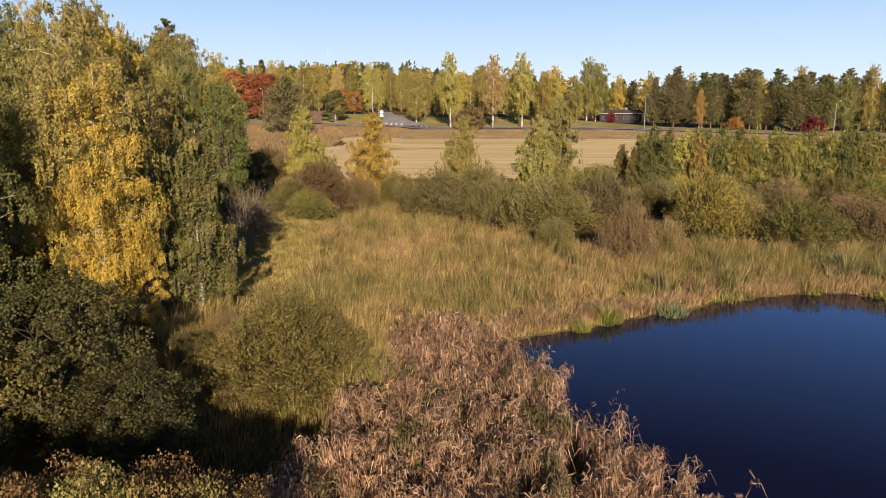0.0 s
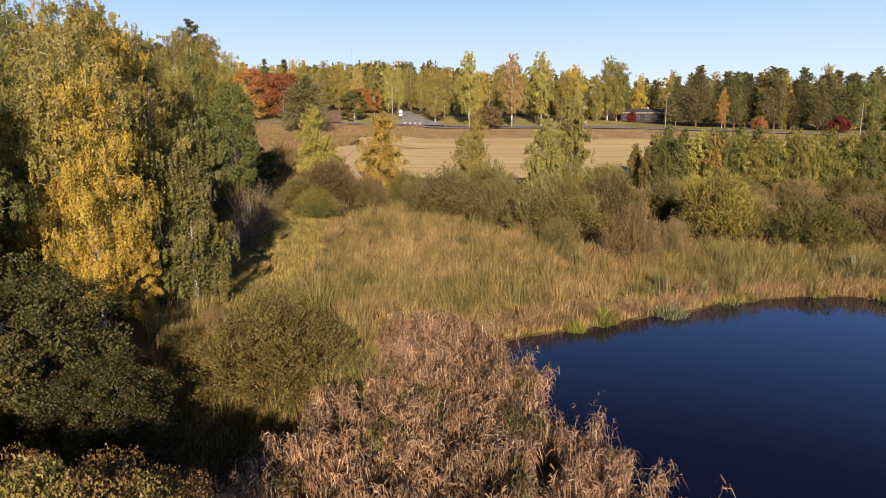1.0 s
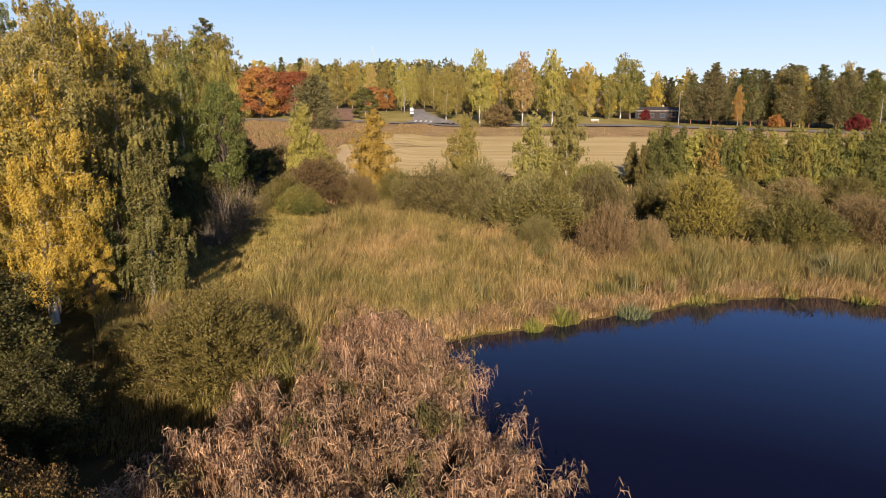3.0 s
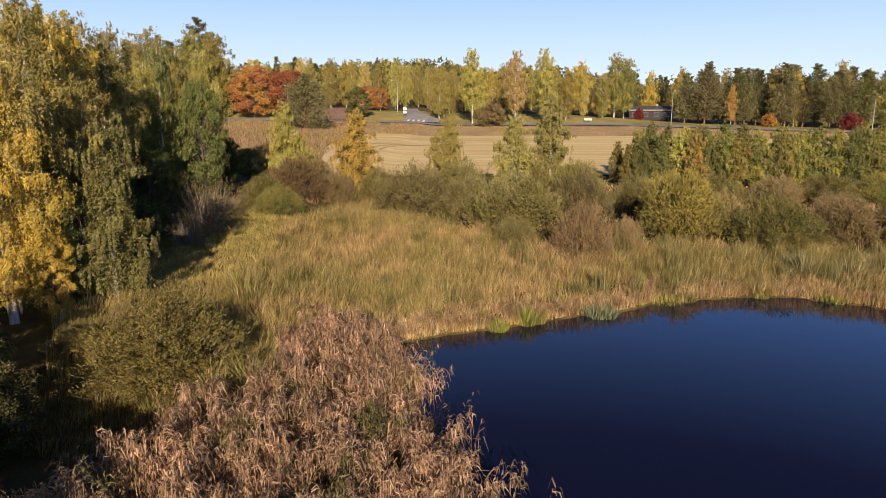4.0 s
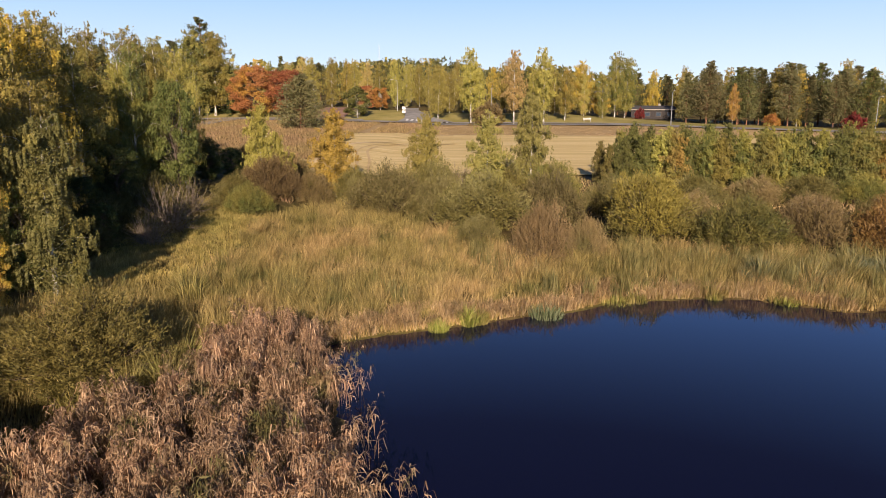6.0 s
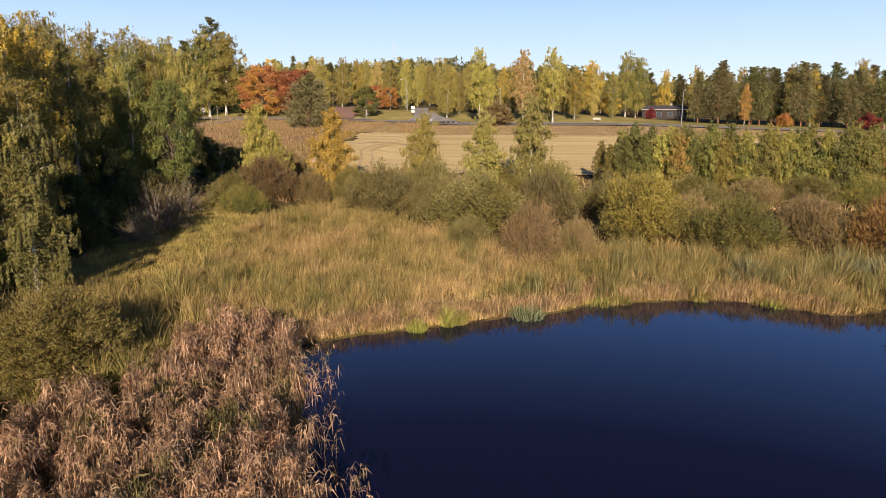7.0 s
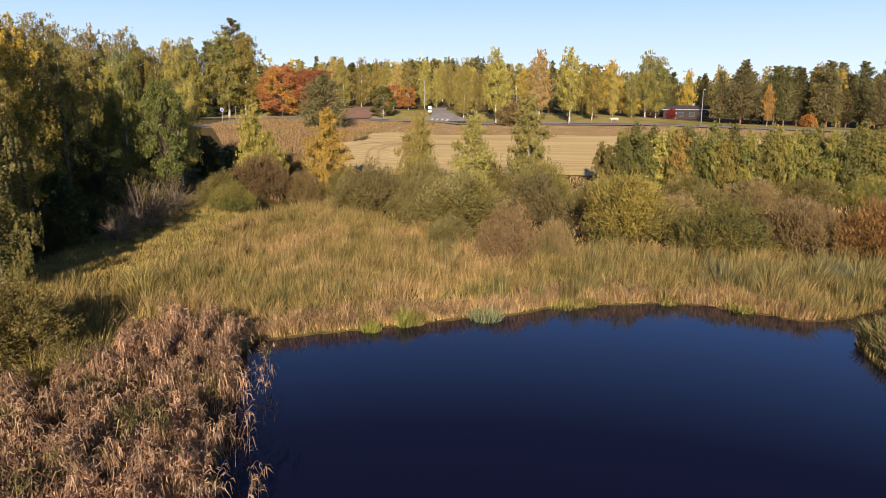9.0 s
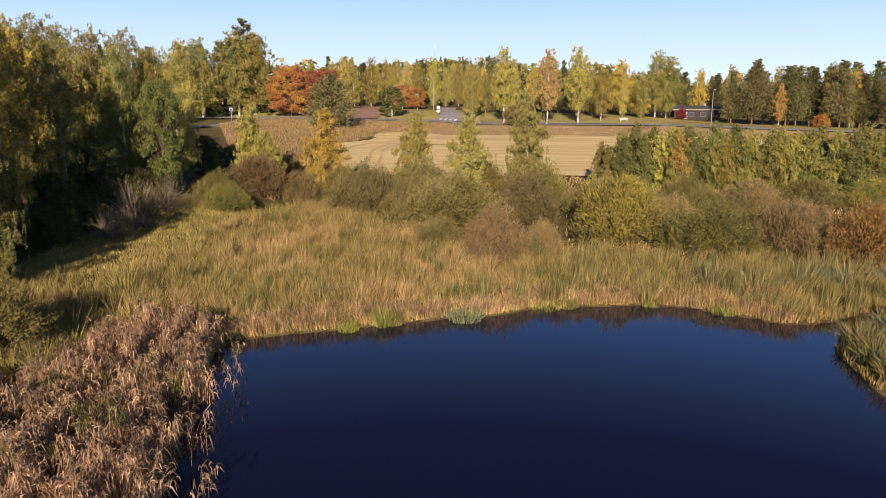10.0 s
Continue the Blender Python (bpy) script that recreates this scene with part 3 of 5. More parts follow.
def make_spruce(r, h, rad, n, size, corners=4, foot=0.05):
    """A spruce: a cone of drooping boughs."""
    wood, pts, axs = Bag(), [], []
    path = stem_path(h * 0.985, h * 0.01, r, 8)
    wood.add(tube(path, np.linspace(h * 0.014, h * 0.002, 8), 6))
    limbs = 92
    ts = np.sort(np.concatenate([r.uniform(foot, 0.97, limbs - 14), np.linspace(0.9, 0.998, 14)]))
    for k, t0 in enumerate(ts):
        b = at_height(path, np.array([t0]))[0]
        out = rad * (1.03 - t0) ** 0.85 * r.uniform(0.75, 1.1) + 0.05
        az = k * 2.4 + r.normal(0, 0.3)
        t = np.linspace(0, 1, 5)
        lp = b + np.stack([np.cos(az) * out * t, np.sin(az) * out * t, -0.35 * out * t + 0.2 * out * t * t * t], 1)
        wood.add(tube(lp, np.linspace(h * 0.003, h * 0.0008, 5), 3))
        m = max(14, int(n * out / (rad * limbs * 0.5)))
        d = r.uniform(0.1, 1.0, m)
        p = at_height(lp, d)
        side = r.normal(0, 0.14, m) * out * (0.4 + 0.6 * d)
        p = p + np.stack([-np.sin(az) * side, np.cos(az) * side, -np.abs(r.normal(0, 0.07 * out, m))], 1)
        pts.append(p)
        a = r.normal(0, 0.4, (m, 3))
        a[:, 0] += math.cos(az)
        a[:, 1] += math.sin(az)
        a[:, 2] -= 0.5
        axs.append(a)
    p, a = np.concatenate(pts), np.concatenate(axs)
    return wood.arrays(), cards(p, size * 1.5, size * 0.6, a, r, corners)


def make_shrub(r, h, rad, n, size, corners=4, lobes=10, sprays=46, bare=0.35, reach=0.42, broad=0.47):
    """A willow shrub: stems fan out from the foot into several rounded lobes of upright leafy sprays."""
    wood, pts, axs, ways = Bag(), [], [], []
    for k in range(lobes):
        f = math.sqrt((k + 0.3) / lobes)
        az = k * 2.4 + r.normal(0, 0.3)
        lr = rad * broad * r.uniform(0.8, 1.2)
        c = np.array([math.cos(az) * (rad - lr * 0.8) * f, math.sin(az) * (rad - lr * 0.8) * f, 0.0])
        lh = h * 1.12 * (1 - 0.36 * f ** 2) * r.uniform(0.86, 1.06)
        u = r.normal(size=(sprays, 3))
        u[:, 2] = np.abs(u[:, 2]) * 1.25 - 0.35
        u /= np.linalg.norm(u, axis=1)[:, None] + 1e-9
        end = c + np.array([0, 0, lh * bare]) + u * np.stack([np.full(sprays, lr), np.full(sprays, lr), np.full(sprays, lh * (1 - bare))], 1) * r.uniform(0.72, 1.08, (sprays, 1))
        end[:, 2] = np.maximum(end[:, 2], 0.12 * h)
        for j in range(0, sprays, max(1, sprays // 14)):
            t = np.linspace(0, 1, 5)[:, None]
            lp = c * 0.35 * (1 - t) + end[j] * t
            lp[:, 2] += (h * 0.08 * np.sin(t * 3.14))[:, 0]
            lp[1:4] += r.normal(0, 0.02 * h, (3, 3))
            wood.add(tube(lp, np.linspace(0.03, 0.006, 5) * (h / 4 + 0.3), 3))
        way = u * np.array([1, 1, 0.6]) + np.array([0, 0, 0.5])
        way /= np.linalg.norm(way, axis=1)[:, None]
        m = int(n / lobes)
        w = r.integers(0, sprays, m)
        d = r.uniform(-1.0, 0.12, m) * r.uniform(0.5, 1.0, m)
        p = end[w] + way[w] * (d * reach * min(lr, lh))[:, None] + r.normal(0, 1, (m, 3)) * (0.045 * lr + 0.35 * size)
        p[:, 2] = np.maximum(p[:, 2], 0.05)
        pts.append(p)
        axs.append(way[w] + r.normal(0, 0.45, (m, 3)))
        ways.append(u[w] + np.array([0, 0, 0.25]))
    squeeze = h / np.percentile(np.concatenate(pts)[:, 2], 99.7)
    pts = [q * np.array([1, 1, squeeze]) for q in pts]
    wood.v = [q * np.array([1, 1, squeeze]) for q in wood.v]
    p, a, w = np.concatenate(pts), np.concatenate(axs), np.concatenate(ways)
    return wood.arrays(), cards(p, size * 1.9, size * 0.62, a, r, corners, w, 0.5)


KINDS = {
    # name: maker, design height, radius, leaves, leaf size, settings, bark, thing, category, variants
    "birch_near": (make_birch, 14, 3.2, 66000, 0.085, dict(foot=0.10, weep=0.10, stems=3, fill=0.16, limbs=46, clump=0.17, strands=6, corners=3), M_BARK_BIRCH, "birch_tree", "tree", 1),
    "birch_weeping": (make_birch, 11, 2.0, 38000, 0.085, dict(foot=0.08, weep=0.15, fill=0.25, point=0.5, limbs=40, clump=0.17, strands=5, corners=3), M_BARK_BIRCH, "birch_tree", "tree", 1),
    "birch_left": (make_birch, 16, 3.4, 21000, 0.12, dict(foot=0.12, weep=0.09, fill=0.3, point=0.55, clump=0.17, corners=3), M_BARK_BIRCH, "birch_tree", "tree", 5),
    "birch_high": (make_birch, 14, 3.2, 26000, 0.10, dict(foot=0.42, weep=0.09, fill=0.2, stems=2, corners=3), M_BARK_BIRCH, "birch_tree", "tree", 1),
    "birch_field": (make_birch, 9, 2.1, 17000, 0.115, dict(foot=0.03, weep=0.07, fill=0.3, point=0.66, limbs=64, clump=0.19, corners=3), M_BARK_BIRCH, "birch_tree", "tree", 4),
    "birch_young": (make_birch, 6, 1.5, 5200, 0.125, dict(foot=0.02, weep=0.06, fill=0.4, point=0.5, limbs=44, clump=0.24, corners=3), M_BARK, "birch_tree", "tree", 6),
    "birch_far": (make_birch, 18, 4.2, 11000, 0.22, dict(foot=0.14, weep=0.08, fill=0.4, point=0.58, clump=0.19, corners=3), M_BARK_BIRCH, "birch_tree", "tree", 5),
    "birch_bare": (make_birch, 18, 3.3, 8000, 0.24, dict(foot=0.2, weep=0.08, fill=0.2, point=0.6, clump=0.18, corners=3), M_BARK_BIRCH, "birch_tree", "tree", 3),
    "birch_wood": (make_birch, 18, 4.2, 7000, 0.25, dict(foot=0.06, weep=0.08, fill=0.4, point=0.55, clump=0.2, corners=3), M_BARK_BIRCH, "birch_tree", "tree", 6),
    "broad_far": (make_broad, 13, 5.4, 14000, 0.28, dict(foot=0.06, clumps=90, spread=0.17, corners=3), M_BARK, "broadleaf_tree", "tree", 2),
    "small_far": (make_broad, 7, 2.7, 4200, 0.28, dict(foot=0.1, clumps=36, corners=3), M_BARK_BIRCH, "broadleaf_tree", "tree", 3),
    "pine_far": (make_pine, 17, 4.4, 6800, 0.32, dict(foot=0.10, layers=76, corners=3), M_BARK_PINE, "pine_tree", "tree", 5),
    "pine_tall": (make_pine, 26, 5.0, 5200, 0.36, dict(foot=0.5, layers=26, corners=3), M_BARK_PINE, "pine_tree", "tree", 1),
    "pine_low": (make_pine, 10, 5.0, 11000, 0.28, dict(foot=0.03, low=True, layers=64, corners=3), M_BARK_PINE, "pine_tree", "tree", 1),
    "spruce": (make_spruce, 18, 3.2, 11000, 0.34, dict(corners=3), M_BARK, "spruce_tree", "tree", 2),
    "broad_left": (make_broad, 10, 3.4, 17000, 0.14, dict(foot=0.05, clumps=80, spread=0.17, corners=3), M_BARK, "bird_cherry_tree", "tree", 2),
    "bush_near": (make_broad, 5, 3.0, 34000, 0.085, dict(foot=0.0, clumps=130, spread=0.13, corners=3), M_TWIG, "willow_shrub", "shrub", 2),
    "willow_near": (make_shrub, 4.5, 3.0, 40000, 0.07, dict(lobes=11, sprays=170, reach=0.28, broad=0.55, corners=3), M_TWIG, "willow_shrub", "shrub", 2),
    "willow": (make_shrub, 3.6, 3.2, 23000, 0.088, dict(lobes=9, sprays=170, reach=0.26, broad=0.58, corners=3), M_TWIG, "willow_shrub", "shrub", 5),
    "willow_bank": (make_broad, 4.5, 2.1, 22000, 0.056, dict(foot=0.0, clumps=110, spread=0.15, corners=3), M_TWIG, "willow_shrub", "shrub", 3),
    "twiggy": (make_shrub, 3.2, 2.4, 1800, 0.08, dict(lobes=14, sprays=60, bare=0.2, corners=3), M_BARETWIG, "leafless_shrub", "shrub", 1),
    "shrub_far": (make_shrub, 4, 2.6, 4000, 0.24, dict(lobes=8, sprays=30, corners=3), M_TWIG, "garden_shrub", "shrub", 2),
}
made_plants, plant_meshes = {}, {}
plant_rng = np.random.default_rng(21)


def top(z, x, y):
    """Height of a plant at x, y whose tip is z above the pond."""
    return z - land1(x, y) + 0.05


def plant(kind, leaf, x, y, h, label, group="", wide=1.0, turn=None, sink=0.05):
    """Plants one tree or shrub; alike ones share their meshes."""
    maker, h0, rad, n, size, sets, wood_mat, name, category, variants = KINDS[kind]
    k = int(plant_rng.integers(0, variants))
    turn = plant_rng.uniform(0, 360) if turn is None else turn
    key = (kind, leaf, k)
    s = h / h0
    here = pose(x, y, land1(x, y) - sink, 0, 0, turn)
    size_m = Matrix.Diagonal((s * wide, s * wide, s, 1))
    if key in made_plants:
        ob, base = made_plants[key]
        ob = copy_thing(ob, here @ size_m @ base.inverted())
    else:
        ob = new(name)
        if (kind, k) not in plant_meshes:
            (wvs, wq), (lv, lq) = maker(np.random.default_rng(100 + 17 * k + len(kind)), h0, rad, n, size, **sets)
            trunk, crown = mesh_object("trunk", wvs, [wq], wood_mat, ob, smooth=True), mesh_object("crown", lv, [lq], F[leaf], ob)
            plant_meshes[kind, k] = trunk.data, crown.data
        else:
            trunk, crown = (new(part_name, data) for part_name, data in zip(("trunk", "crown"), plant_meshes[kind, k]))
            trunk.parent = crown.parent = ob
            crown.material_slots[0].link = "OBJECT"
            crown.material_slots[0].material = F[leaf]
        ob.matrix_basis = here @ size_m
        made_plants[key] = (ob, size_m)
    for key_name in ("label", "group"):
        if key_name in ob:
            del ob[key_name]
    return tagged(ob, label, category, group)

# ---- trees on the near bank ----
plant("birch_near", "gold", -14.8, 29.6, top(13.0, -14.8, 29.6), "tall weeping birch in golden autumn leaf with a white trunk", "birches on the near bank", turn=40, wide=0.92)
plant("birch_high", "lime", -15.4, 31.0, top(14.3, -15.4, 31.0), "birch with a high yellow crown beside the golden one", "birches on the near bank", wide=1.0)
plant("birch_weeping", "weeping", -11.8, 33.0, top(10.8, -11.8, 33.0), "slender weeping birch with grey-green hanging twigs", "birches on the near bank", turn=10, wide=1.2)
plant("birch_left", "gold_green", -20.5, 41.4, top(17.6, -20.5, 41.4), "tall birch with yellowing leaves behind the golden one", "birches on the near bank")
plant("birch_left", "olive", -23.4, 47.8, top(17.4, -23.4, 47.8), "tall olive birch with a thin top", "birches on the near bank")
plant("birch_left", "olive", -23.5, 50.0, top(17.0, -23.5, 50.0), "tall olive-green birch in the wood", "birches on the near bank")
plant("birch_left", "olive", -22.4, 61.8, top(16.0, -22.4, 61.8), "birch with an olive autumn crown", "birches on the near bank", wide=0.8)
plant("birch_left", "lime", -22.0, 70.5, top(16.2, -22.0, 70.5), "birch with a bright yellow-green crown", "birches on the near bank", wide=0.85)
plant("birch_left", "olive", -25.0, 73.0, top(16.4, -25.0, 73.0), "dense olive birch at the wood's end", "birches on the near bank", wide=1.0)
plant("birch_left", "olive", -26.2, 68.7, top(18.0, -26.2, 68.7), "tall olive birch among spruces", "birches on the near bank")
plant("birch_left", "gold_green", -17.8, 36.5, top(13.0, -17.8, 36.5), "yellow-green birch between the taller birches", "birches on the near bank")
plant("birch_left", "gold_green", -31.0, 56.0, top(19.0, -31.0, 56.0), "tall birch with thinning yellow top", "birches on the near bank")
plant("birch_left", "olive", -36.0, 66.0, top(18.2, -36.0, 66.0), "tall olive birch deep in the wood", "birches on the near bank")
plant("birch_left", "green", -24.5, 64.5, top(14.8, -24.5, 64.5), "green birch at the wood's edge", "birches on the near bank", wide=0.9)
plant("birch_left", "green", -17.0, 24.2, top(12.8, -17.0, 24.2), "birch with green leaves at the bank", "birches on the near bank")
# Stands outside the view; added to block sun from the trees behind.
plant("birch_left", "green", -20.0, 25.5, top(13.5, -20.0, 25.5), "unseen green birch added at the bank for shade", "birches on the near bank")
plant("birch_left", "olive", -44.0, 80.0, top(19.0, -44.0, 80.0), "tall olive birch deep in the wood", "birches on the near bank")
plant("birch_left", "green", -33.0, 84.0, top(16.0, -33.0, 84.0), "green birch at the far edge of the wood", "birches on the near bank")
plant("birch_left", "olive", -27.5, 38.0, top(16.5, -27.5, 38.0), "tall olive birch deep in the wood", "birches on the near bank")
plant("spruce", "needle", -28.2, 68.0, top(16.8, -28.2, 68.0), "tall dark green spruce in the wood", "spruces in the near wood")
plant("spruce", "needle", -34.4, 62.7, top(18.4, -34.4, 62.7), "tall dark green spruce in the wood", "spruces in the near wood")
plant("spruce", "needle", -24.0, 37.0, top(14.8, -24.0, 37.0), "dark green spruce behind the birches", "spruces in the near wood")
# Shade is put into this spruce's colour; its neighbours keep the plain needles.
plant("spruce", "deep", -25.0, 58.0, top(14.0, -25.0, 58.0), "spruce in the wood with needles darkened for shade", "spruces in the near wood")
plant("spruce", "needle", -22.5, 30.0, top(15.5, -22.5, 30.0), "dark green spruce behind the birches", "spruces in the near wood")
plant("broad_left", "fresh", -19.1, 62.6, top(13.2, -19.1, 62.6), "leafy fresh green bird cherry at the wood's edge", "bird cherries", wide=0.62)
# Bird cherries in "deep" have the wood's shade put into their leaf colour.
plant("broad_left", "deep", -20.5, 55.0, top(8.0, -20.5, 55.0), "dark green bird cherry with leaves darkened for shade", "bird cherries")
plant("broad_left", "deep", -20.5, 33.5, top(9.5, -20.5, 33.5), "dark green bird cherry with leaves darkened for shade", "bird cherries")
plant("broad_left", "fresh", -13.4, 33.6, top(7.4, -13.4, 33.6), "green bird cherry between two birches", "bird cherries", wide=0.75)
plant("broad_left", "deep", -28.0, 46.0, top(11.0, -28.0, 46.0), "dark green bird cherry with leaves darkened for shade", "bird cherries")
plant("broad_left", "deep", -17.0, 40.0, top(7.5, -17.0, 40.0), "dark green bird cherry with leaves darkened for shade", "bird cherries", wide=0.8)
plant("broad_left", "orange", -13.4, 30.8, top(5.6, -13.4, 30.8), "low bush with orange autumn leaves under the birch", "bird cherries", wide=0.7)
plant("broad_left", "deep", -20.8, 80.0, top(6.0, -20.8, 80.0), "dark green bird cherry with leaves darkened for shade", "bird cherries", wide=1.1)
plant("broad_left", "deep", -24.2, 81.5, top(6.2, -24.2, 81.5), "dark green bird cherry with leaves darkened for shade", "bird cherries", wide=1.1)
plant("broad_left", "deep", -27.6, 81.0, top(6.6, -27.6, 81.0), "dark green bird cherry with leaves darkened for shade", "bird cherries", wide=1.1)
plant("broad_left", "deep", -31.0, 80.0, top(8.0, -31.0, 80.0), "dark green bird cherry with leaves darkened for shade", "bird cherries", wide=1.1)

# Birches outside the view, added only to cast shade on the wood.
for bx, by, bz in ((-16.8, 19.5, 11.5), (-19.5, 17.5, 14.0), (-23.0, 20.0, 15.0), (-26.5, 25.0, 15.5)):
    plant("birch_left", "green", bx, by, top(bz, bx, by), "unseen tall green birch added to shade the wood", "birches on the near bank")

for bx, by, bz in ((-29.0, 60.0, 18.6), (-32.0, 71.0, 18.4), (-37.5, 74.0, 19.2), (-40.0, 62.0, 20.0), (-29.5, 76.0, 16.8), (-30.0, 49.0, 18.6), (-35.5, 52.5, 19.2), (-22.2, 46.5, 17.0), (-27.0, 73.0, 16.2)):
    plant("birch_left", "olive" if bx < -26 else "gold_green", bx, by, top(bz, bx, by), "tall birch with yellow-green crown in the wood", "birches on the near bank", wide=1.1)

# Extra birches, some out of view, added to block sun and darken the wood.
for bx, by, bz, leaf in ((-18.5, 28.5, 13.5, "green"), (-23.0, 26.0, 14.5, "green"), (-26.0, 33.0, 16.0, "olive"), (-21.0, 37.5, 15.5, "olive"), (-16.2, 39.0, 12.6, "olive"), (-22.8, 54.0, 16.0, "olive"), (-25.5, 43.0, 16.5, "green")):
    plant("birch_left", leaf, bx, by, top(bz, bx, by), "tall birch in the dense bank wood", "birches on the near bank", wide=1.0)
# Understory in darkened leaf colour, to blacken the hollows between the trunks.
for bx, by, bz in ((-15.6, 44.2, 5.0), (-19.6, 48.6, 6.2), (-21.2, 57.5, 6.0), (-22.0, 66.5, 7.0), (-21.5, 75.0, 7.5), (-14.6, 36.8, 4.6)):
    plant("broad_left", "deep", bx, by, top(bz, bx, by), "dark green bird cherry with leaves darkened for shade", "bird cherries", wide=0.9)

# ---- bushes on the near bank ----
# These three carry their shade in a darkened leaf colour.
plant("bush_near", "dark_shaded", -12.4, 21.4, top(6.2, -12.4, 21.4), "grey-green willow bush with leaves darkened for part shade", "near willows", wide=1.0)
plant("bush_near", "dark_shaded", -9.4, 19.6, top(3.9, -9.4, 19.6), "grey-green willow bush with leaves darkened for part shade", "near willows", wide=1.1)
plant("bush_near", "dark_shaded", -15.8, 19.0, top(6.4, -15.8, 19.0), "grey-green willow bush with leaves darkened for part shade", "near willows", wide=1.1)
plant("willow_near", "moss", -5.9, 26.2, top(4.3, -5.9, 26.2), "round olive willow bush among tall grass", "near willows", wide=1.3)
plant("willow_near", "dull", -10.2, 27.0, top(2.7, -10.2, 27.0), "low olive-brown willow bush", "near willows", wide=1.2)
plant("willow_near", "brown", -9.6, 30.0, top(2.6, -9.6, 30.0), "low brownish willow bush", "near willows", wide=1.1)
for bx, by, bz in ((-17.4, 12.6, 5.9), (-15.6, 12.0, 5.7), (-13.8, 12.5, 5.5), (-12.0, 12.1, 5.4), (-10.2, 12.4, 5.3), (-8.6, 12.1, 5.0), (-7.0, 12.3, 5.35), (-5.5, 12.2, 5.3), (-4.1, 12.2, 4.95),
                   # back row, mostly below the view, added to lengthen the shadow on the bank
                   (-16.4, 10.4, 6.5), (-14.6, 10.2, 6.4), (-12.8, 10.4, 6.2), (-11.0, 10.2, 6.1), (-9.2, 10.4, 6.0), (-7.4, 10.2, 6.0), (-5.8, 10.4, 6.0), (-4.4, 10.3, 5.8)):
    plant("willow_bank", "bank", bx, by, top(bz - 0.3, bx, by), "sunlit olive-brown willow bush above a shaded bank", "bank willows", wide=0.66)

# ---- willow shrubs between marsh and field ----
SHRUBS = [("grey", -0.4, 65.5, 4.3, 4.0), ("grey", 8.6, 59.6, 4.3, 4.5), ("grey", 4.6, 62.4, 3.8, 3.0), ("brown", 13.2, 49.2, 3.8, 2.4), ("brown", 16.4, 50.6, 2.7, 1.6),
          ("goldolive", 21.8, 57.0, 4.7, 4.4), ("dark_shaded", 27.8, 53.4, 3.5, 3.9), ("redbrown", 33.4, 54.8, 3.5, 3.3), ("ochre", 38.4, 52.6, 3.9, 3.5), ("ochre", 44.0, 54.0, 3.8, 3.6),
          ("redbrown", 49.5, 56.5, 3.8, 3.6), ("grey", 14.6, 63.4, 4.2, 3.4), ("grey", 3.4, 70.0, 4.2, 3.3), ("moss", 9.6, 69.6, 4.1, 3.4), ("moss", 15.0, 70.0, 4.0, 3.3),
          ("grey", 20.4, 67.0, 3.4, 3.0), ("brown", 26.0, 61.5, 2.8, 2.8), ("dull", 31.0, 62.0, 2.4, 3.0), ("brown", 36.5, 62.5, 2.4, 3.0), ("redbrown", 42.5, 63.0, 2.5, 3.0), ("dull", 48.5, 64.5, 2.5, 3.0),
          ("dull", -4.6, 70.6, 3.2, 2.6), ("redbrown", -11.8, 66.4, 3.7, 3.1), ("redbrown", -7.9, 68.0, 3.0, 2.1), ("moss", -11.4, 59.4, 2.4, 2.2), ("dull", -13.6, 61.5, 2.8, 2.2),
          ("redbrown", -19.0, 86.0, 2.6, 2.8), ("brown", -14.4, 83.0, 2.6, 2.6), ("redbrown", -23.0, 94.0, 2.8, 3.0), ("grey", 8.4, 53.6, 2.2, 2.0),
          ("olive", 24.0, 71.0, 2.8, 2.8), ("dull", 29.5, 72.5, 2.7, 3.2), ("brown", 35.0, 73.0, 2.6, 3.2), ("dull", 40.5, 73.0, 2.7, 3.2), ("olive", 46.0, 74.0, 2.7, 3.2), ("dull", 52.0, 75.0, 2.8, 3.4)]
for leaf, sx, sy, sh, sr in SHRUBS:
    tint = {"grey": "grey-green", "brown": "brownish", "olive": "yellow-green", "goldolive": "golden olive", "redbrown": "reddish brown", "ochre": "rusty yellow", "green": "green", "moss": "mossy green", "dull": "olive brown", "dark_shaded": "dark olive"}[leaf]
    plant("willow", leaf, sx, sy, sh * 1.13, "dense %s willow shrub at the marsh edge" % tint, "marsh willows", wide=sr * 1.10 / (sh * 1.13))
for sx, sy, sh in ((-14.4, 50.6, 4.0), (-15.6, 56.5, 3.4), (-13.8, 46.5, 2.6), (-16.4, 53.0, 3.6)):
    plant("twiggy", "dull", sx, sy, sh, "nearly leafless twiggy bush in shade", "twiggy bushes")

# Bushes with darkened leaves, added to deepen the shade along the wood.
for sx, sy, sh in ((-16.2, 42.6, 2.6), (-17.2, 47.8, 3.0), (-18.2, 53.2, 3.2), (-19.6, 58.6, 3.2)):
    plant("willow", "dark_shaded", sx, sy, sh, "willow bush with leaves darkened for the wood's shade", "shaded willows", wide=1.0)

# ---- birches at the field's edge ----
plant("birch_field", "mustard", -7.4, 74.5, 9.2, "full birch in golden leaf at the field", "field birches", wide=1.2)
plant("birch_field", "lime", -13.9, 70.0, 9.0, "slim yellowing birch at the field", "field birches", wide=0.95)
plant("birch_field", "lime", -12.3, 70.6, 6.0, "small green birch at the field", "field birches", wide=1.2)
plant("birch_field", "lime", 2.0, 75.5, 8.9, "slim yellow-green birch at the field", "field birches", wide=1.05)
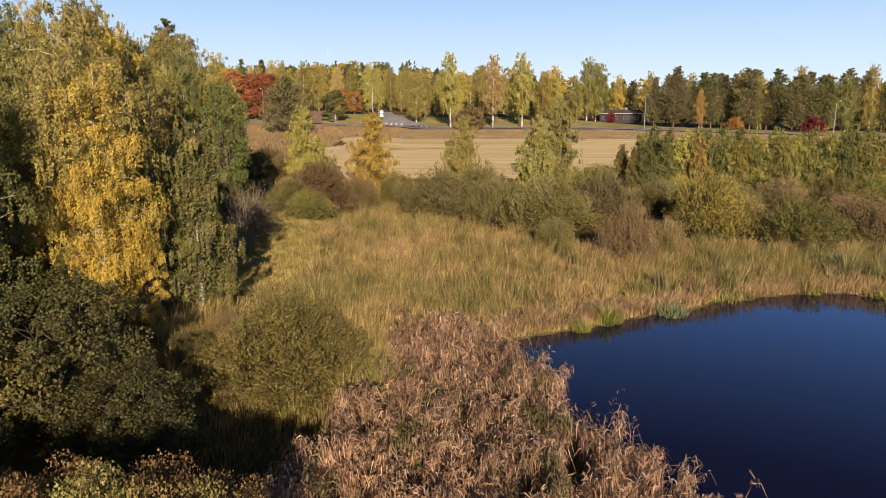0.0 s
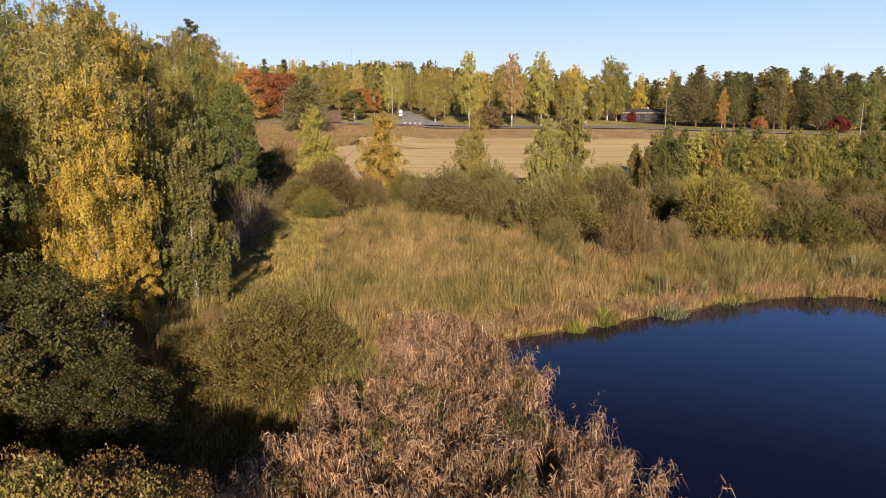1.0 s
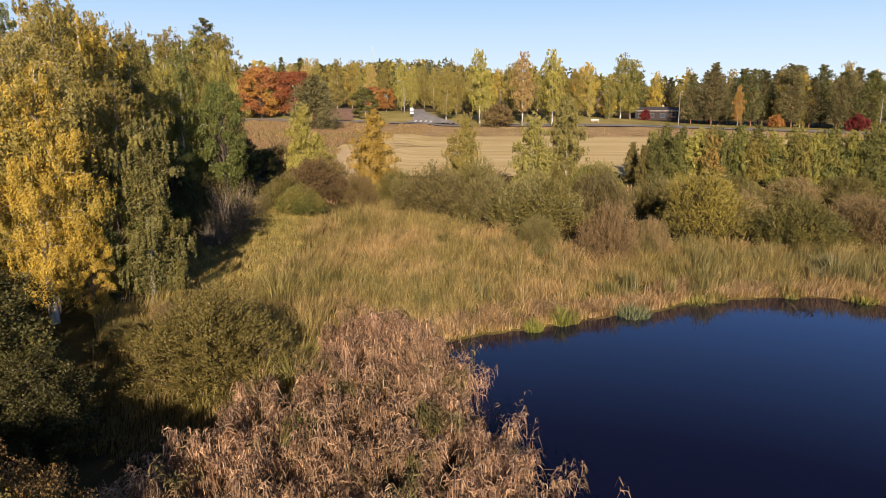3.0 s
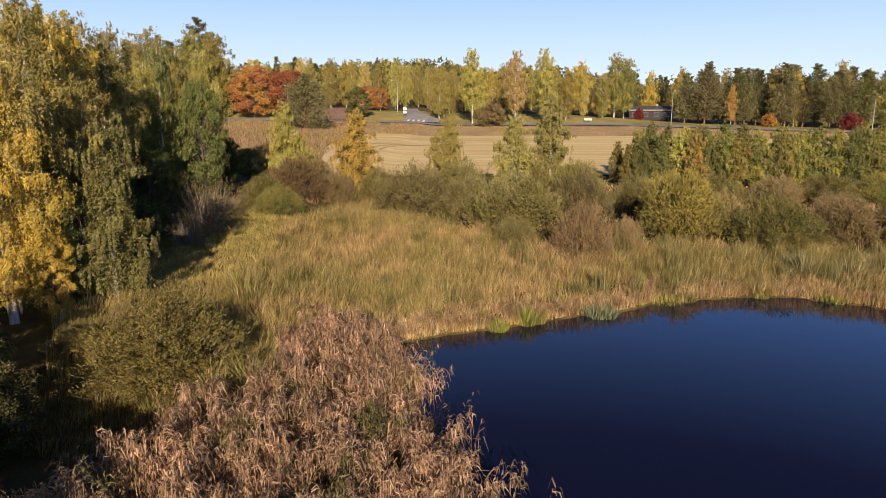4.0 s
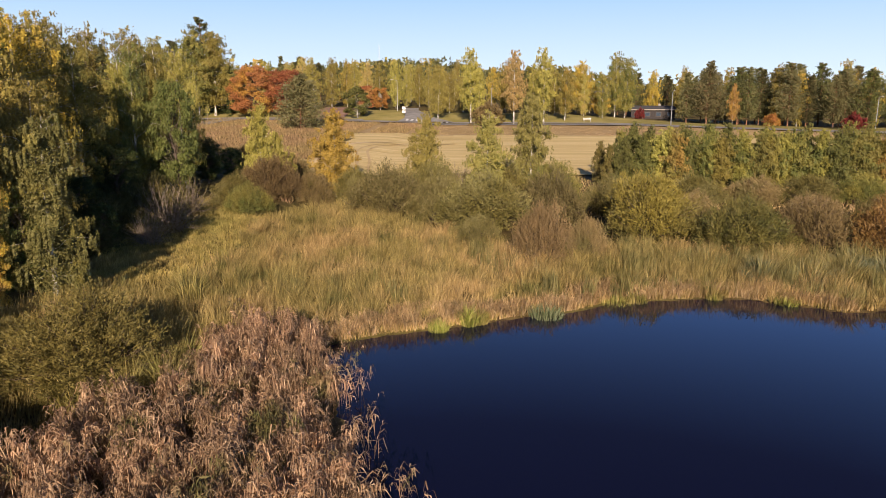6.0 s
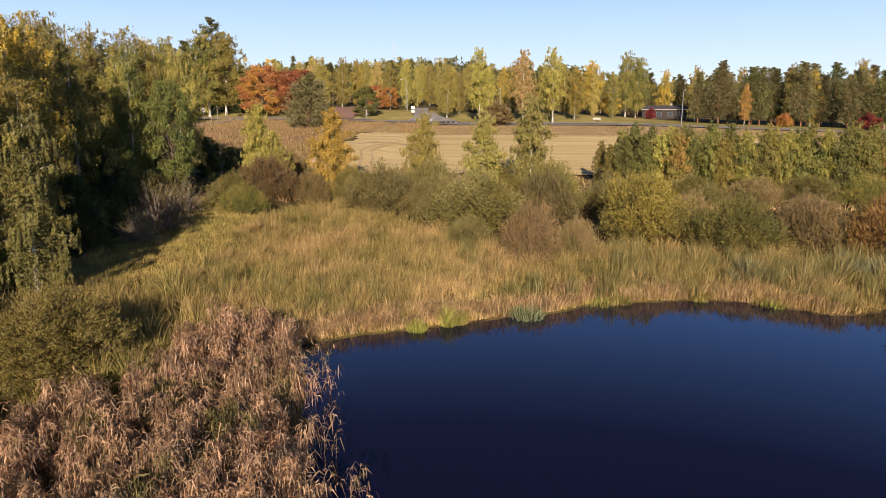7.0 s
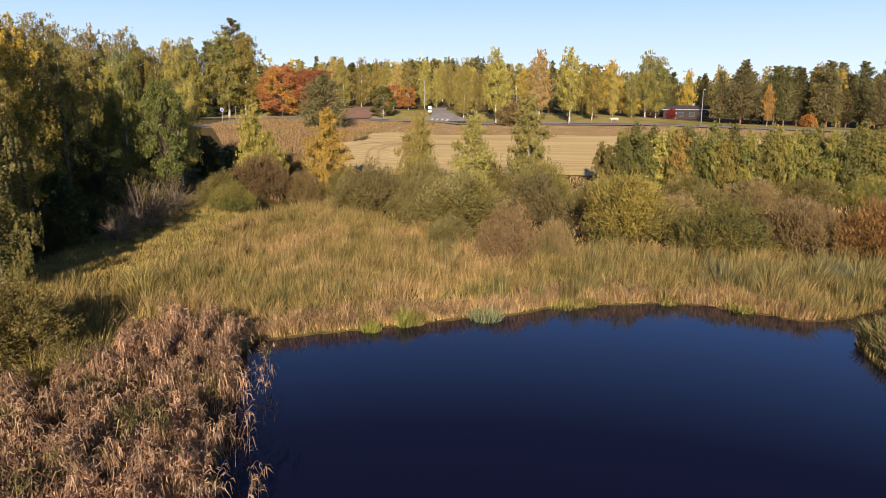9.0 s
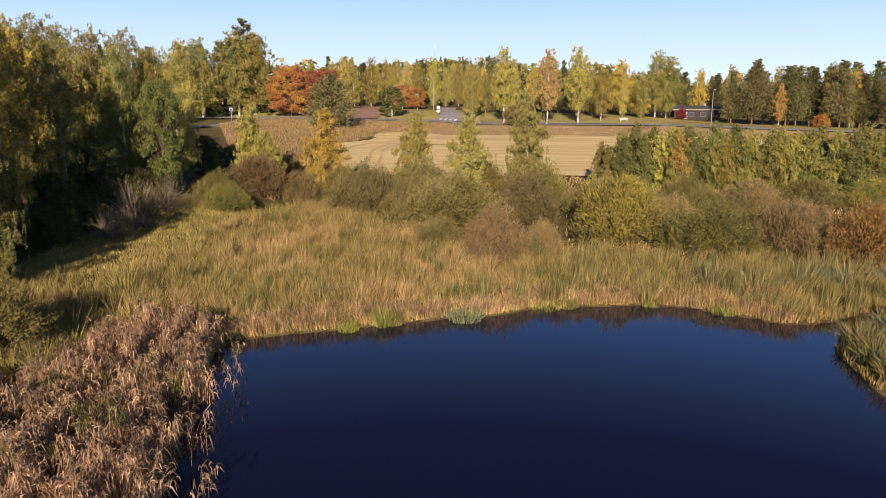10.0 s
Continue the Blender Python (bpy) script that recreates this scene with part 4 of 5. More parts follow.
plant("birch_field", "ash", 8.8, 67.0, 9.4, "slim yellow-green birch at the field", "field birches", wide=1.0)
plant("birch_field", "ash", 13.5, 82.0, 10.4, "slim yellow-green birch at the field", "field birches", wide=1.0)
plant("twiggy", "brown", 5.6, 76.0, 3.6, "thin twiggy bush beside field birches", "twiggy bushes")
hr = np.random.default_rng(5)
for i in range(46):
    hx = 22.0 + (i % 23) * 1.85 + hr.uniform(-0.5, 0.5)
    hy = 82.5 + (i // 23) * 3.6 + 0.08 * (hx - 22) + hr.uniform(-1, 1)
    hh = 6.4 + hr.uniform(-0.7, 0.7) - (1.6 if i % 23 == 0 else 0)
    leaf = ("green", "moss", "green", "green", "ash", "green", "moss", "olive", "green", "ochre")[int(hr.integers(0, 10))]
    plant("birch_young", leaf, hx, hy, hh, "young birch in a dense planted row", "young birch row", wide=hr.uniform(0.9, 1.15))

# ---- trees beyond the road ----
BF = "tall roadside birch in yellow autumn leaf"
plant("birch_bare", "lime", 2.0, 182.5, 18.6, "tall roadside birch with a thin pale top", "roadside birches")
plant("birch_bare", "pale", 12.7, 182.6, 18.0, "tall roadside birch with orange leaves and bare white trunk", "roadside birches")
plant("birch_bare", "lime", 20.2, 183.2, 18.4, "tall roadside birch with yellow-green leaves", "roadside birches")
plant("birch_far", "gold_green", 26.0, 189.0, 13.5, BF, "roadside birches")
plant("birch_far", "lime", -7.0, 189.0, 14.0, "light green roadside birch with white trunk", "roadside birches")
plant("birch_far", "olive", 41.0, 205.0, 17.5, "tall olive-green birch near the house", "roadside birches")
plant("birch_far", "olive", 44.5, 209.0, 16.5, "tall olive-green birch near the house", "roadside birches")
plant("birch_far", "gold_green", 32.0, 206.0, 15.0, BF, "roadside birches")
plant("small_far", "gold", 36.4, 201.5, 6.8, "small bright yellow tree on the lawn", "garden trees")
plant("broad_far", "amber", -55.0, 184.5, 13.4, "broad maple turning orange", "maples", wide=1.1)
plant("broad_far", "rust", -47.0, 187.0, 12.2, "broad maple in rust-red leaf", "maples", wide=1.05)
plant("pine_low", "pine", -33.4, 152.5, 12.0, "low broad pine with branches to the ground", "pines")
plant("small_far", "green", -28.0, 186.5, 8.0, "small green tree with several white trunks", "garden trees", wide=1.15)
plant("small_far", "rust", -29.5, 205.0, 7.0, "small red-leaved tree on the lawn", "garden trees")
plant("small_far", "amber", -25.4, 206.5, 6.6, "small orange-leaved tree on the lawn", "garden trees")
plant("shrub_far", "redbrown", 6.6, 174.5, 6.0, "reddish shrub beside the road", "garden shrubs", wide=1.1)
plant("shrub_far", "green", -60.0, 190.0, 2.2, "clipped green garden shrub", "garden shrubs", wide=1.2)
plant("spruce", "deep", -62.5, 186.0, 6.2, "narrow dark green cypress on the lawn", "spruces", wide=0.75)
plant("shrub_far", "crimson", 48.2, 206.0, 3.4, "crimson garden shrub beside the house", "garden shrubs", wide=0.75)
plant("shrub_far", "amber", 82.0, 200.5, 3.6, "orange garden shrub at the wood's edge", "garden shrubs")
plant("shrub_far", "crimson", 99.5, 192.0, 4.6, "crimson garden shrub at the wood's edge", "garden shrubs")
plant("birch_far", "orange", 71.6, 200.0, 11.0, "narrow yellow birch before the pines", "roadside birches", wide=0.7)
plant("pine_tall", "needle", -75.5, 203.0, 26.5, "very tall pine with a high open crown", "pines")
plant("birch_far", "olive", -66.5, 187.0, 21.5, "tall broad olive-green birch", "roadside birches", wide=1.2)
plant("birch_far", "olive", -77.0, 178.0, 20.0, "tall broad olive-green birch", "roadside birches", wide=1.3)
plant("birch_far", "olive", -70.0, 184.0, 22.0, "tall broad olive-green birch", "roadside birches", wide=1.25)
# Dark needle colour stands for the shade beneath the tall birches.
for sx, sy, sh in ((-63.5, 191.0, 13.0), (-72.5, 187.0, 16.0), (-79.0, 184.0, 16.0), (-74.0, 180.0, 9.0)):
    plant("spruce", "deep", sx, sy, sh, "spruce with needles darkened for the shade under the birches", "spruces", wide=1.4)
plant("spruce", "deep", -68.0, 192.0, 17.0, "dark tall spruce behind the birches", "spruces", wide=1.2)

for bx, by, bh, leaf in ((-13.0, 223.0, 12.5, "lime"), (-16.5, 228.0, 13.0, "olive"), (-9.8, 220.0, 12.0, "gold_green"), (-20.0, 224.0, 12.0, "lime"), (-12.0, 236.0, 13.0, "olive"), (-6.6, 214.0, 11.5, "lime")):
    plant("birch_wood", leaf, bx, by, bh, "birch in the wood behind the side road", "far wood", wide=0.8)

fr = np.random.default_rng(11)


def wood_row(x0, x1, y0, y1, step, choices, h0, h1, group):
    x = x0
    while x < x1:
        kind, leaf, label = choices[int(fr.integers(0, len(choices)))]
        py = fr.uniform(y0, y1)
        plant(kind, leaf, x + fr.uniform(-1, 1), py, fr.uniform(h0, h1), label, group, wide=fr.uniform(0.9, 1.15) * (0.84 if kind == "birch_wood" else 1.0))
        x += step * fr.uniform(0.7, 1.3)


PINES = [("pine_far", "pine", "grey-green pine in the wood's edge")] * 3 + [("pine_far", "needle", "dark green pine in the wood's edge")] * 2 + [("pine_far", "pine", "grey-green pine in the wood's edge"), ("birch_wood", "gold_green", "yellowing birch in the wood's edge")]
MIXED = [("birch_wood", "olive", "olive-green birch in the wood"), ("birch_wood", "lime", "light green birch in the wood"), ("birch_wood", "gold_green", "yellow-green birch in the wood"), ("birch_wood", "lime", "light green birch in the wood"), ("birch_wood", "pale", "pale yellow birch in the wood"),
         ("birch_wood", "olive", "olive-green birch in the wood"), ("pine_far", "needle", "dark green pine in the wood")]
BIRCHES = MIXED[:6]
wood_row(62, 100, 206, 216, 4.2, PINES, 14.5, 18.0, "far wood")
wood_row(64, 150, 218, 232, 4.6, PINES, 16.0, 19.5, "far wood")
wood_row(46, 66, 236, 246, 4.0, PINES, 13.0, 15.5, "far wood")
wood_row(88, 150, 198, 208, 4.6, PINES + [("birch_wood", "olive", "olive birch in the wood's edge")] * 2, 14.0, 18.5, "far wood")
wood_row(-6, 40, 196, 212, 5.5, MIXED, 10.5, 14.0, "far wood")
wood_row(-6, 44, 222, 240, 6.5, MIXED, 11.5, 15.0, "far wood")
wood_row(-66, -18, 214, 228, 4.6, BIRCHES, 12.0, 15.5, "far wood")
wood_row(-80, 0, 240, 262, 6.5, MIXED, 12.0, 15.0, "far wood")
wood_row(-115, -76, 206, 232, 6.0, MIXED, 18.0, 22.0, "far wood")
wood_row(-120, -84, 150, 185, 6.0, BIRCHES, 15.0, 20.0, "far wood")
wood_row(-62, -40, 88, 98, 4.5, BIRCHES, 13.0, 17.0, "far wood")
wood_row(-80, -55, 108, 120, 5.0, BIRCHES, 14.0, 18.0, "far wood")
wood_row(-100, -70, 132, 146, 5.5, BIRCHES, 14.0, 18.0, "far wood")


# ---- distant wooded hill ----
def far_woods():
    r = np.random.default_rng(31)
    n = 1300
    y = 275 + 560 * r.uniform(0, 1, n) ** 1.1
    x = r.uniform(-0.62, 0.95, n) * y
    z = land(x, y)
    h = r.uniform(11, 17, n)
    per = 120
    c = np.repeat(np.stack([x, y, z], 1), per, 0)
    hh = np.repeat(h, per)
    t = r.uniform(0.15, 1, n * per)
    conifer = np.repeat(r.uniform(0, 1, n) < 0.35, per)
    rad = hh * np.where(conifer, 0.24 * (1.05 - t), 0.27 * np.sqrt(np.clip(1.02 - (1.7 * t - 0.85) ** 2, 0.02, 1)))
    a = r.uniform(0, 6.28, n * per)
    q = rad * np.sqrt(r.uniform(0.1, 1, n * per))
    c += np.stack([np.cos(a) * q, np.sin(a) * q, t * hh], 1)
    v, f = cards(c, 1.7, 1.3, r.normal(size=c.shape), r, 3)
    kind = np.repeat(r.choice(3, n, p=(0.4, 0.3, 0.3)), per)
    kind[conifer] = 2
    return tagged(mesh_object("far_woods", v, [f[kind == i] for i in range(3)], [F["gold_green"], F["olive"], F["needle"]], slots=[0, 1, 2]),
                  "distant wooded hill in autumn colours", "woods", kind="stuff")


far_woods()

# ---- reeds, sedge and grass ----
def blade_material(name, shades, patches, patch_scale=0.25, rare=None, rare_scale=0.6):
    """Dry and green blades: a shade for each blade, patches some metres wide, and rarer small patches of a third set."""
    m = Nodes(name)
    isl = m.n("NewGeometry").outputs["Random Per Island"]

    def palette(cs):
        return m.ramp(isl, [(i / (len(cs) - 1), c) for i, c in enumerate(cs)])

    col = m.mix(m.span(m.noise(patch_scale, 4, 0.6), 0.37, 0.55, 0, 0.9), palette(shades), palette(patches))
    if rare:
        col = m.mix(m.span(m.noise(rare_scale, 3, 0.5), 0.56, 0.66, 0, 0.9), col, palette(rare))
    hsv = m.n("HueSaturation", Color=col)
    m.put(hsv.inputs["Value"], m.span(m.noise(1.1, 4, 0.65), 0.33, 0.67, 0.58, 1.42))
    col = hsv.outputs[0]
    p = m.n("BsdfPrincipled", Roughness=0.6)
    m.put(p.inputs["Base Color"], col)
    p.inputs["Specular IOR Level"].default_value = 0.25
    t = m.n("BsdfTranslucent", Color=col)
    s = m.n("MixShader")
    s.inputs[0].default_value = 0.25
    m.nt.links.new(p.outputs[0], s.inputs[1])
    m.nt.links.new(t.outputs[0], s.inputs[2])
    return m.done(s.outputs[0])


def blades(x, y, z, h, width, lean, az, r, bend=0.5, single=False):
    """Bent tapering blades of a quad and a tip each; single: one plain point each."""
    n = len(x)
    base = np.stack([x, y, z], 1)
    d = np.stack([np.cos(az), np.sin(az), np.zeros(n)], 1)
    up = np.array([0, 0, 1.0])
    mid = base + d * (lean * h * (0.5 - 0.25 * bend))[:, None] + up * (h * 0.58)[:, None]
    tip = base + d * (lean * h)[:, None] + up * (h * np.sqrt(np.clip(1 - (lean * bend * 0.9) ** 2, 0.15, 1)))[:, None]
    fa = r.uniform(0, 6.28, n)
    s = np.stack([np.cos(fa), np.sin(fa), np.zeros(n)], 1) * (np.asarray(width) * 0.5 * r.uniform(0.7, 1.3, n))[:, None]
    if single:
        return np.stack([base - s, base + s, tip], 1).reshape(-1, 3), np.zeros((0, 4), int), np.arange(n * 3).reshape(n, 3)
    v = np.stack([base - s, base + s, mid - s * 0.8, mid + s * 0.8, tip], 1).reshape(-1, 3)
    i = np.arange(n)[:, None] * 5
    return v, i + np.array([[0, 1, 3, 2]]), i + np.array([[2, 3, 4]])


def scatter(x0, x1, y0, y1, density, keep, r):
    n = int((x1 - x0) * (y1 - y0) * density)
    x, y = r.uniform(x0, x1, n), r.uniform(y0, y1, n)
    k = keep(x, y)
    return x[k], y[k]


def poly_inside(x, y, poly):
    inside = np.zeros(x.shape, bool)
    for (ax, ay), (bx, by) in zip(poly, poly[1:] + poly[:1]):
        with np.errstate(divide="ignore", invalid="ignore"):
            inside ^= ((ay > y) != (by > y)) & (x < (bx - ax) * (y - ay) / (by - ay) + ax)
    return inside


TAN = [(0.275, 0.188, 0.078), (0.43, 0.302, 0.13), (0.62, 0.455, 0.215)]
SEDGE_GREEN = [(0.155, 0.135, 0.043), (0.27, 0.225, 0.072), (0.42, 0.335, 0.13)]
BULRUSH = [(0.08, 0.085, 0.025), (0.15, 0.15, 0.045), (0.26, 0.235, 0.085)]
DRY = [(0.23, 0.134, 0.08), (0.47, 0.295, 0.178), (0.70, 0.49, 0.31)]
M_SEDGE = blade_material("sedge_blades", TAN, SEDGE_GREEN, 0.16, BULRUSH, 0.45)
M_BULRUSH = blade_material("bulrush_blades", [(0.11, 0.11, 0.042), (0.20, 0.187, 0.072), (0.33, 0.29, 0.125)], [(0.12, 0.115, 0.04), (0.205, 0.185, 0.064), (0.32, 0.275, 0.108)], 0.12)
M_SHORE = blade_material("shore_blades", [(0.26, 0.18, 0.08), (0.46, 0.33, 0.15), (0.64, 0.48, 0.25)], [(0.21, 0.18, 0.045), (0.36, 0.29, 0.085), (0.5, 0.385, 0.15)], 0.35)
M_THATCH = blade_material("thatch_blades", [(0.34, 0.235, 0.12), (0.50, 0.36, 0.195), (0.66, 0.50, 0.30)], [(0.38, 0.25, 0.12), (0.52, 0.36, 0.18), (0.66, 0.49, 0.27)], 0.35)
M_MEADOWGRASS = blade_material("meadow_blades", [(0.19, 0.17, 0.045), (0.30, 0.26, 0.075), (0.42, 0.36, 0.12)], [(0.26, 0.20, 0.06), (0.38, 0.30, 0.10), (0.50, 0.39, 0.15)], 0.3)
M_BLUE = blade_material("bluegreen_blades", [(0.07, 0.10, 0.055), (0.14, 0.17, 0.10), (0.24, 0.25, 0.16)], SEDGE_GREEN, 0.5)
M_REED = blade_material("dry_reed", DRY, [(0.20, 0.126, 0.073), (0.38, 0.255, 0.15), (0.57, 0.41, 0.26)], 0.3, BULRUSH, 0.5)
M_REEDGREEN = blade_material("tall_grass", SEDGE_GREEN, [(0.17, 0.13, 0.04), (0.29, 0.22, 0.07), (0.40, 0.305, 0.12)], 0.35)

# the marsh of sedge and bulrush
MARSH = [(-10.2, 34.5), (-8.8, 40), (-8.4, 47), (-9.6, 54), (-9.6, 60), (-7, 70), (-2, 70), (2, 61), (9, 56), (13, 52), (24, 54), (34, 52), (48, 50), (48, 36), (33.2, 39),
         (35.3, 42.6), (34.6, 43.2), (31, 40), (24, 42), (16, 40.4), (9, 36.4), (1.6, 32.2), (-2, 31)]
gr = np.random.default_rng(41)


def marsh():
    """Tussocks of fine bent blades that lie over in swathes, with single blades between."""
    tx, ty = scatter(-12, 48, 30, 71, 2.9, lambda a, b: poly_inside(a, b, MARSH) & (pond_distance(a, b) > 0.12), gr)
    th = (0.98 + 0.4 * fbm(tx, ty, 9, 3, 0.25)) * gr.uniform(0.4, 1.45, len(tx))
    per = gr.integers(28, 84, len(tx))
    k = np.repeat(np.arange(len(tx)), per)
    a, q = gr.uniform(0, 6.28, len(k)), 0.27 * np.sqrt(gr.uniform(0, 1, len(k)))
    x, y = tx[k] + np.cos(a) * q, ty[k] + np.sin(a) * q
    h = th[k] * gr.uniform(0.45, 1.15, len(k))
    sx, sy = scatter(-12, 48, 30, 71, 22, lambda u, v: poly_inside(u, v, MARSH) & (pond_distance(u, v) > 0.05), gr)
    x, y, h = np.concatenate([x, sx]), np.concatenate([y, sy]), np.concatenate([h, gr.uniform(0.3, 1.0, len(sx))])
    a, q = np.concatenate([a, gr.uniform(0, 6.28, len(sx))]), np.concatenate([q, np.full(len(sx), 0.15)])
    d = pond_distance(x, y)
    h = h * np.where(x < 17, 0.3 + 0.7 * smooth(0.3, 3.2, d), 0.75 + 0.25 * smooth(0.2, 1.6, d))
    swathe = fbm(x, y, 12, 3, 0.06)
    way = 0.5 + 2.4 * swathe
    force = np.clip(0.08 + 0.3 * fbm(x, y, 15, 3, 0.16), 0.0, 0.4)
    ox = np.cos(a) * q * 1.1 + np.cos(way) * force + gr.normal(0, 0.3, len(x))
    oy = np.sin(a) * q * 1.1 + np.sin(way) * force + gr.normal(0, 0.3, len(x))
    v, qd, t = blades(x, y, land(x, y, d) - 0.03, h, 0.029, np.clip(np.hypot(ox, oy), 0.02, 1.0), np.arctan2(oy, ox), gr, 0.4)
    return tagged(mesh_object("sedge_marsh", v, [qd, t], M_SEDGE), "dense tan and green sedge and bulrush marsh", "sedge", kind="stuff")


marsh()


def bulrush():
    """Stands of taller green bulrush that lean over together."""
    cx, cy = scatter(-9, 46, 33, 66, 0.8, lambda a, b: poly_inside(a, b, MARSH) & (pond_distance(a, b) > 0.4) & (fbm(a, b, 71, 3, 0.11) > 0.34 - 0.03 * (a - 8)), gr)
    k = np.repeat(np.arange(len(cx)), gr.integers(30, 80, len(cx)))
    n = len(k)
    a, q = gr.uniform(0, 6.28, n), 0.42 * np.sqrt(gr.uniform(0, 1, n))
    x, y = cx[k] + np.cos(a) * q, cy[k] + np.sin(a) * q
    h = gr.uniform(1.0, 1.75, len(cx))[k] * gr.uniform(0.7, 1.1, n)
    way = gr.normal(0.4, 1.2, len(cx))[k] + gr.normal(0, 0.7, n)
    lean = np.clip(gr.uniform(0.05, 0.4, len(cx))[k] + gr.normal(0, 0.12, n), 0.02, 0.7)
    v, qd, t = blades(x, y, land(x, y) - 0.03, h, 0.036, lean, way, gr, 0.9)
    return tagged(mesh_object("bulrush", v, [qd, t], M_BULRUSH), "taller green bulrush leaning over in the marsh", "bulrush", kind="stuff")


bulrush()

BED = [(-4.6, 14), (-4.2, 19), (-3.4, 23), (-1.6, 24.5), (-2.4, 28), (-2.0, 31.5), (1.6, 32.2), (2.4, 30), (4.6, 24.4), (6.1, 20), (7.7, 15.2), (9, 8), (-4, 8)]


def reed_bed():
    """Dry reeds: a stem, hanging leaves and a plume each."""
    cx, cy = scatter(-6, 10, 8, 33, 3.2, lambda a, b: poly_inside(a + 0.9 * fbm(a, b, 51, 3, 0.25), b + 1.3 * fbm(a, b, 52, 3, 0.25), BED) & (pond_distance(a, b) > -0.45) & (fbm(a, b, 55, 3, 0.45) > -0.42), gr)
    ox, oy = scatter(-9, 4, 14, 36, 1.0, lambda a, b: poly_inside(a + 2.4 * fbm(a, b, 57, 3, 0.2), b + 2.8 * fbm(a, b, 58, 3, 0.2), BED) & (pond_distance(a, b) > 0), gr)
    ex, ey = scatter(2, 9, 12, 31, 1.1, lambda a, b: (pond_distance(a, b) < -0.4) & (pond_distance(a, b) > -1.5), gr)
    per = np.concatenate([gr.integers(8, 26, len(cx)), gr.integers(3, 12, len(ox)), gr.integers(1, 4, len(ex))])
    cx, cy = np.concatenate([cx, ox, ex]), np.concatenate([cy, oy, ey])
    k = np.repeat(np.arange(len(cx)), per)
    n = len(k)
    a, q = gr.uniform(0, 6.28, n), 0.21 * np.sqrt(gr.uniform(0, 1, n))
    x, y = cx[k] + np.cos(a) * q, cy[k] + np.sin(a) * q
    clump = fbm(x, y, 14, 3, 0.5)
    h = ((1.75 + 0.6 * fbm(cx, cy, 14, 3, 0.4)) * gr.uniform(0.6, 1.2, len(cx)))[k] * gr.uniform(0.75, 1.1, n)
    z = np.maximum(land(x, y), -0.2) - 0.02
    az = gr.uniform(-1.5, 2.5, len(cx))[k] + gr.normal(0, 0.6, n)
    rim = smooth(0.5, -0.4, pond_distance(x, y)) * (gr.uniform(0, 1, n) < 0.5)
    az = np.where(rim > 0.2, gr.normal(0.3, 0.5, n), az)
    lean = np.clip(0.12 + gr.normal(0, 0.08, n) + 0.45 * rim * gr.uniform(0, 1, n), 0, 0.75)
    v, q, t = blades(x, y, z, h, 0.014, lean, az, gr, 0.5)
    V, Q, T, k = [v], [q], [t], len(v)
    d = np.stack([np.cos(az), np.sin(az), np.zeros(n)], 1)
    for j in range(11):
        f = gr.uniform(0.35, 1.0, n) if j < 8 else gr.uniform(0.9, 1.0, n)
        p = np.stack([x, y, z], 1) + d * (lean * h * f * f)[:, None] + np.array([0, 0, 1.0]) * (h * f * 0.98)[:, None]
        la = az + gr.normal(0, 1.1, n)
        ln = gr.uniform(0.24, 0.55, n) if j < 8 else gr.uniform(0.16, 0.34, n)
        o = np.stack([np.cos(la), np.sin(la), np.zeros(n)], 1)
        a1 = p + o * (ln * 0.42)[:, None] + np.array([0, 0, 1.0]) * (ln * gr.uniform(-0.1, 0.4, n))[:, None]
        a2 = p + o * (ln * gr.uniform(0.6, 0.95, n))[:, None] + np.array([0, 0, 1.0]) * (ln * gr.uniform(-0.95, 0.0, n))[:, None]
        s = np.cross(o, np.array([0, 0, 1.0])) * (0.0155 * gr.uniform(0.7, 1.4, n))[:, None]
        s[:, 2] += gr.normal(0, 0.007, n)
        vv = np.stack([p - s * 0.5, p + s * 0.5, a1 - s, a1 + s, a2], 1).reshape(-1, 3)
        i = np.arange(n)[:, None] * 5 + k
        V.append(vv)
        Q.append(i + np.array([[0, 1, 3, 2]]))
        T.append(i + np.array([[2, 3, 4]]))
        k += len(vv)
    return tagged(mesh_object("reed_bed", np.concatenate(V), [np.concatenate(Q), np.concatenate(T)], M_REED),
                  "dry brown reeds with drooping leaves beside the pond", "reeds", kind="stuff")


reed_bed()

GREENBED = [(-9.5, 20.5), (-3.4, 19), (-2.6, 24.4), (-1.8, 27), (-2.2, 31.5), (-11.5, 36), (-12.2, 30), (-10.6, 25)]


def tall_grass():
    x, y = scatter(-13, 0, 17, 37, 150, lambda a, b: poly_inside(a + 0.9 * fbm(a, b, 53, 3, 0.25), b + 0.9 * fbm(a, b, 54, 3, 0.25), GREENBED), gr)
    c = fbm(x, y, 17, 3, 0.3)
    h = (1.05 + 0.3 * c) * gr.uniform(0.6, 1.2, len(x)) * (0.3 + 0.7 * smooth(22.0, 26.5, y))
    v, q, t = blades(x, y, land(x, y) - 0.03, h, 0.035, np.clip(0.3 + gr.normal(0, 0.15, len(x)), 0.02, 0.8), 1 + 1.5 * c + gr.normal(0, 0.8, len(x)), gr, 0.8)
    return tagged(mesh_object("tall_grass", v, [q, t], M_REEDGREEN), "tall yellow-green grass round the willow bush", "grass", kind="stuff")


tall_grass()

MEADOW = [(-8.6, 40), (-10.2, 34), (-13.5, 35), (-18, 56), (-18, 64), (-12, 64), (-9.4, 60), (-9.4, 54), (-8.2, 47)]


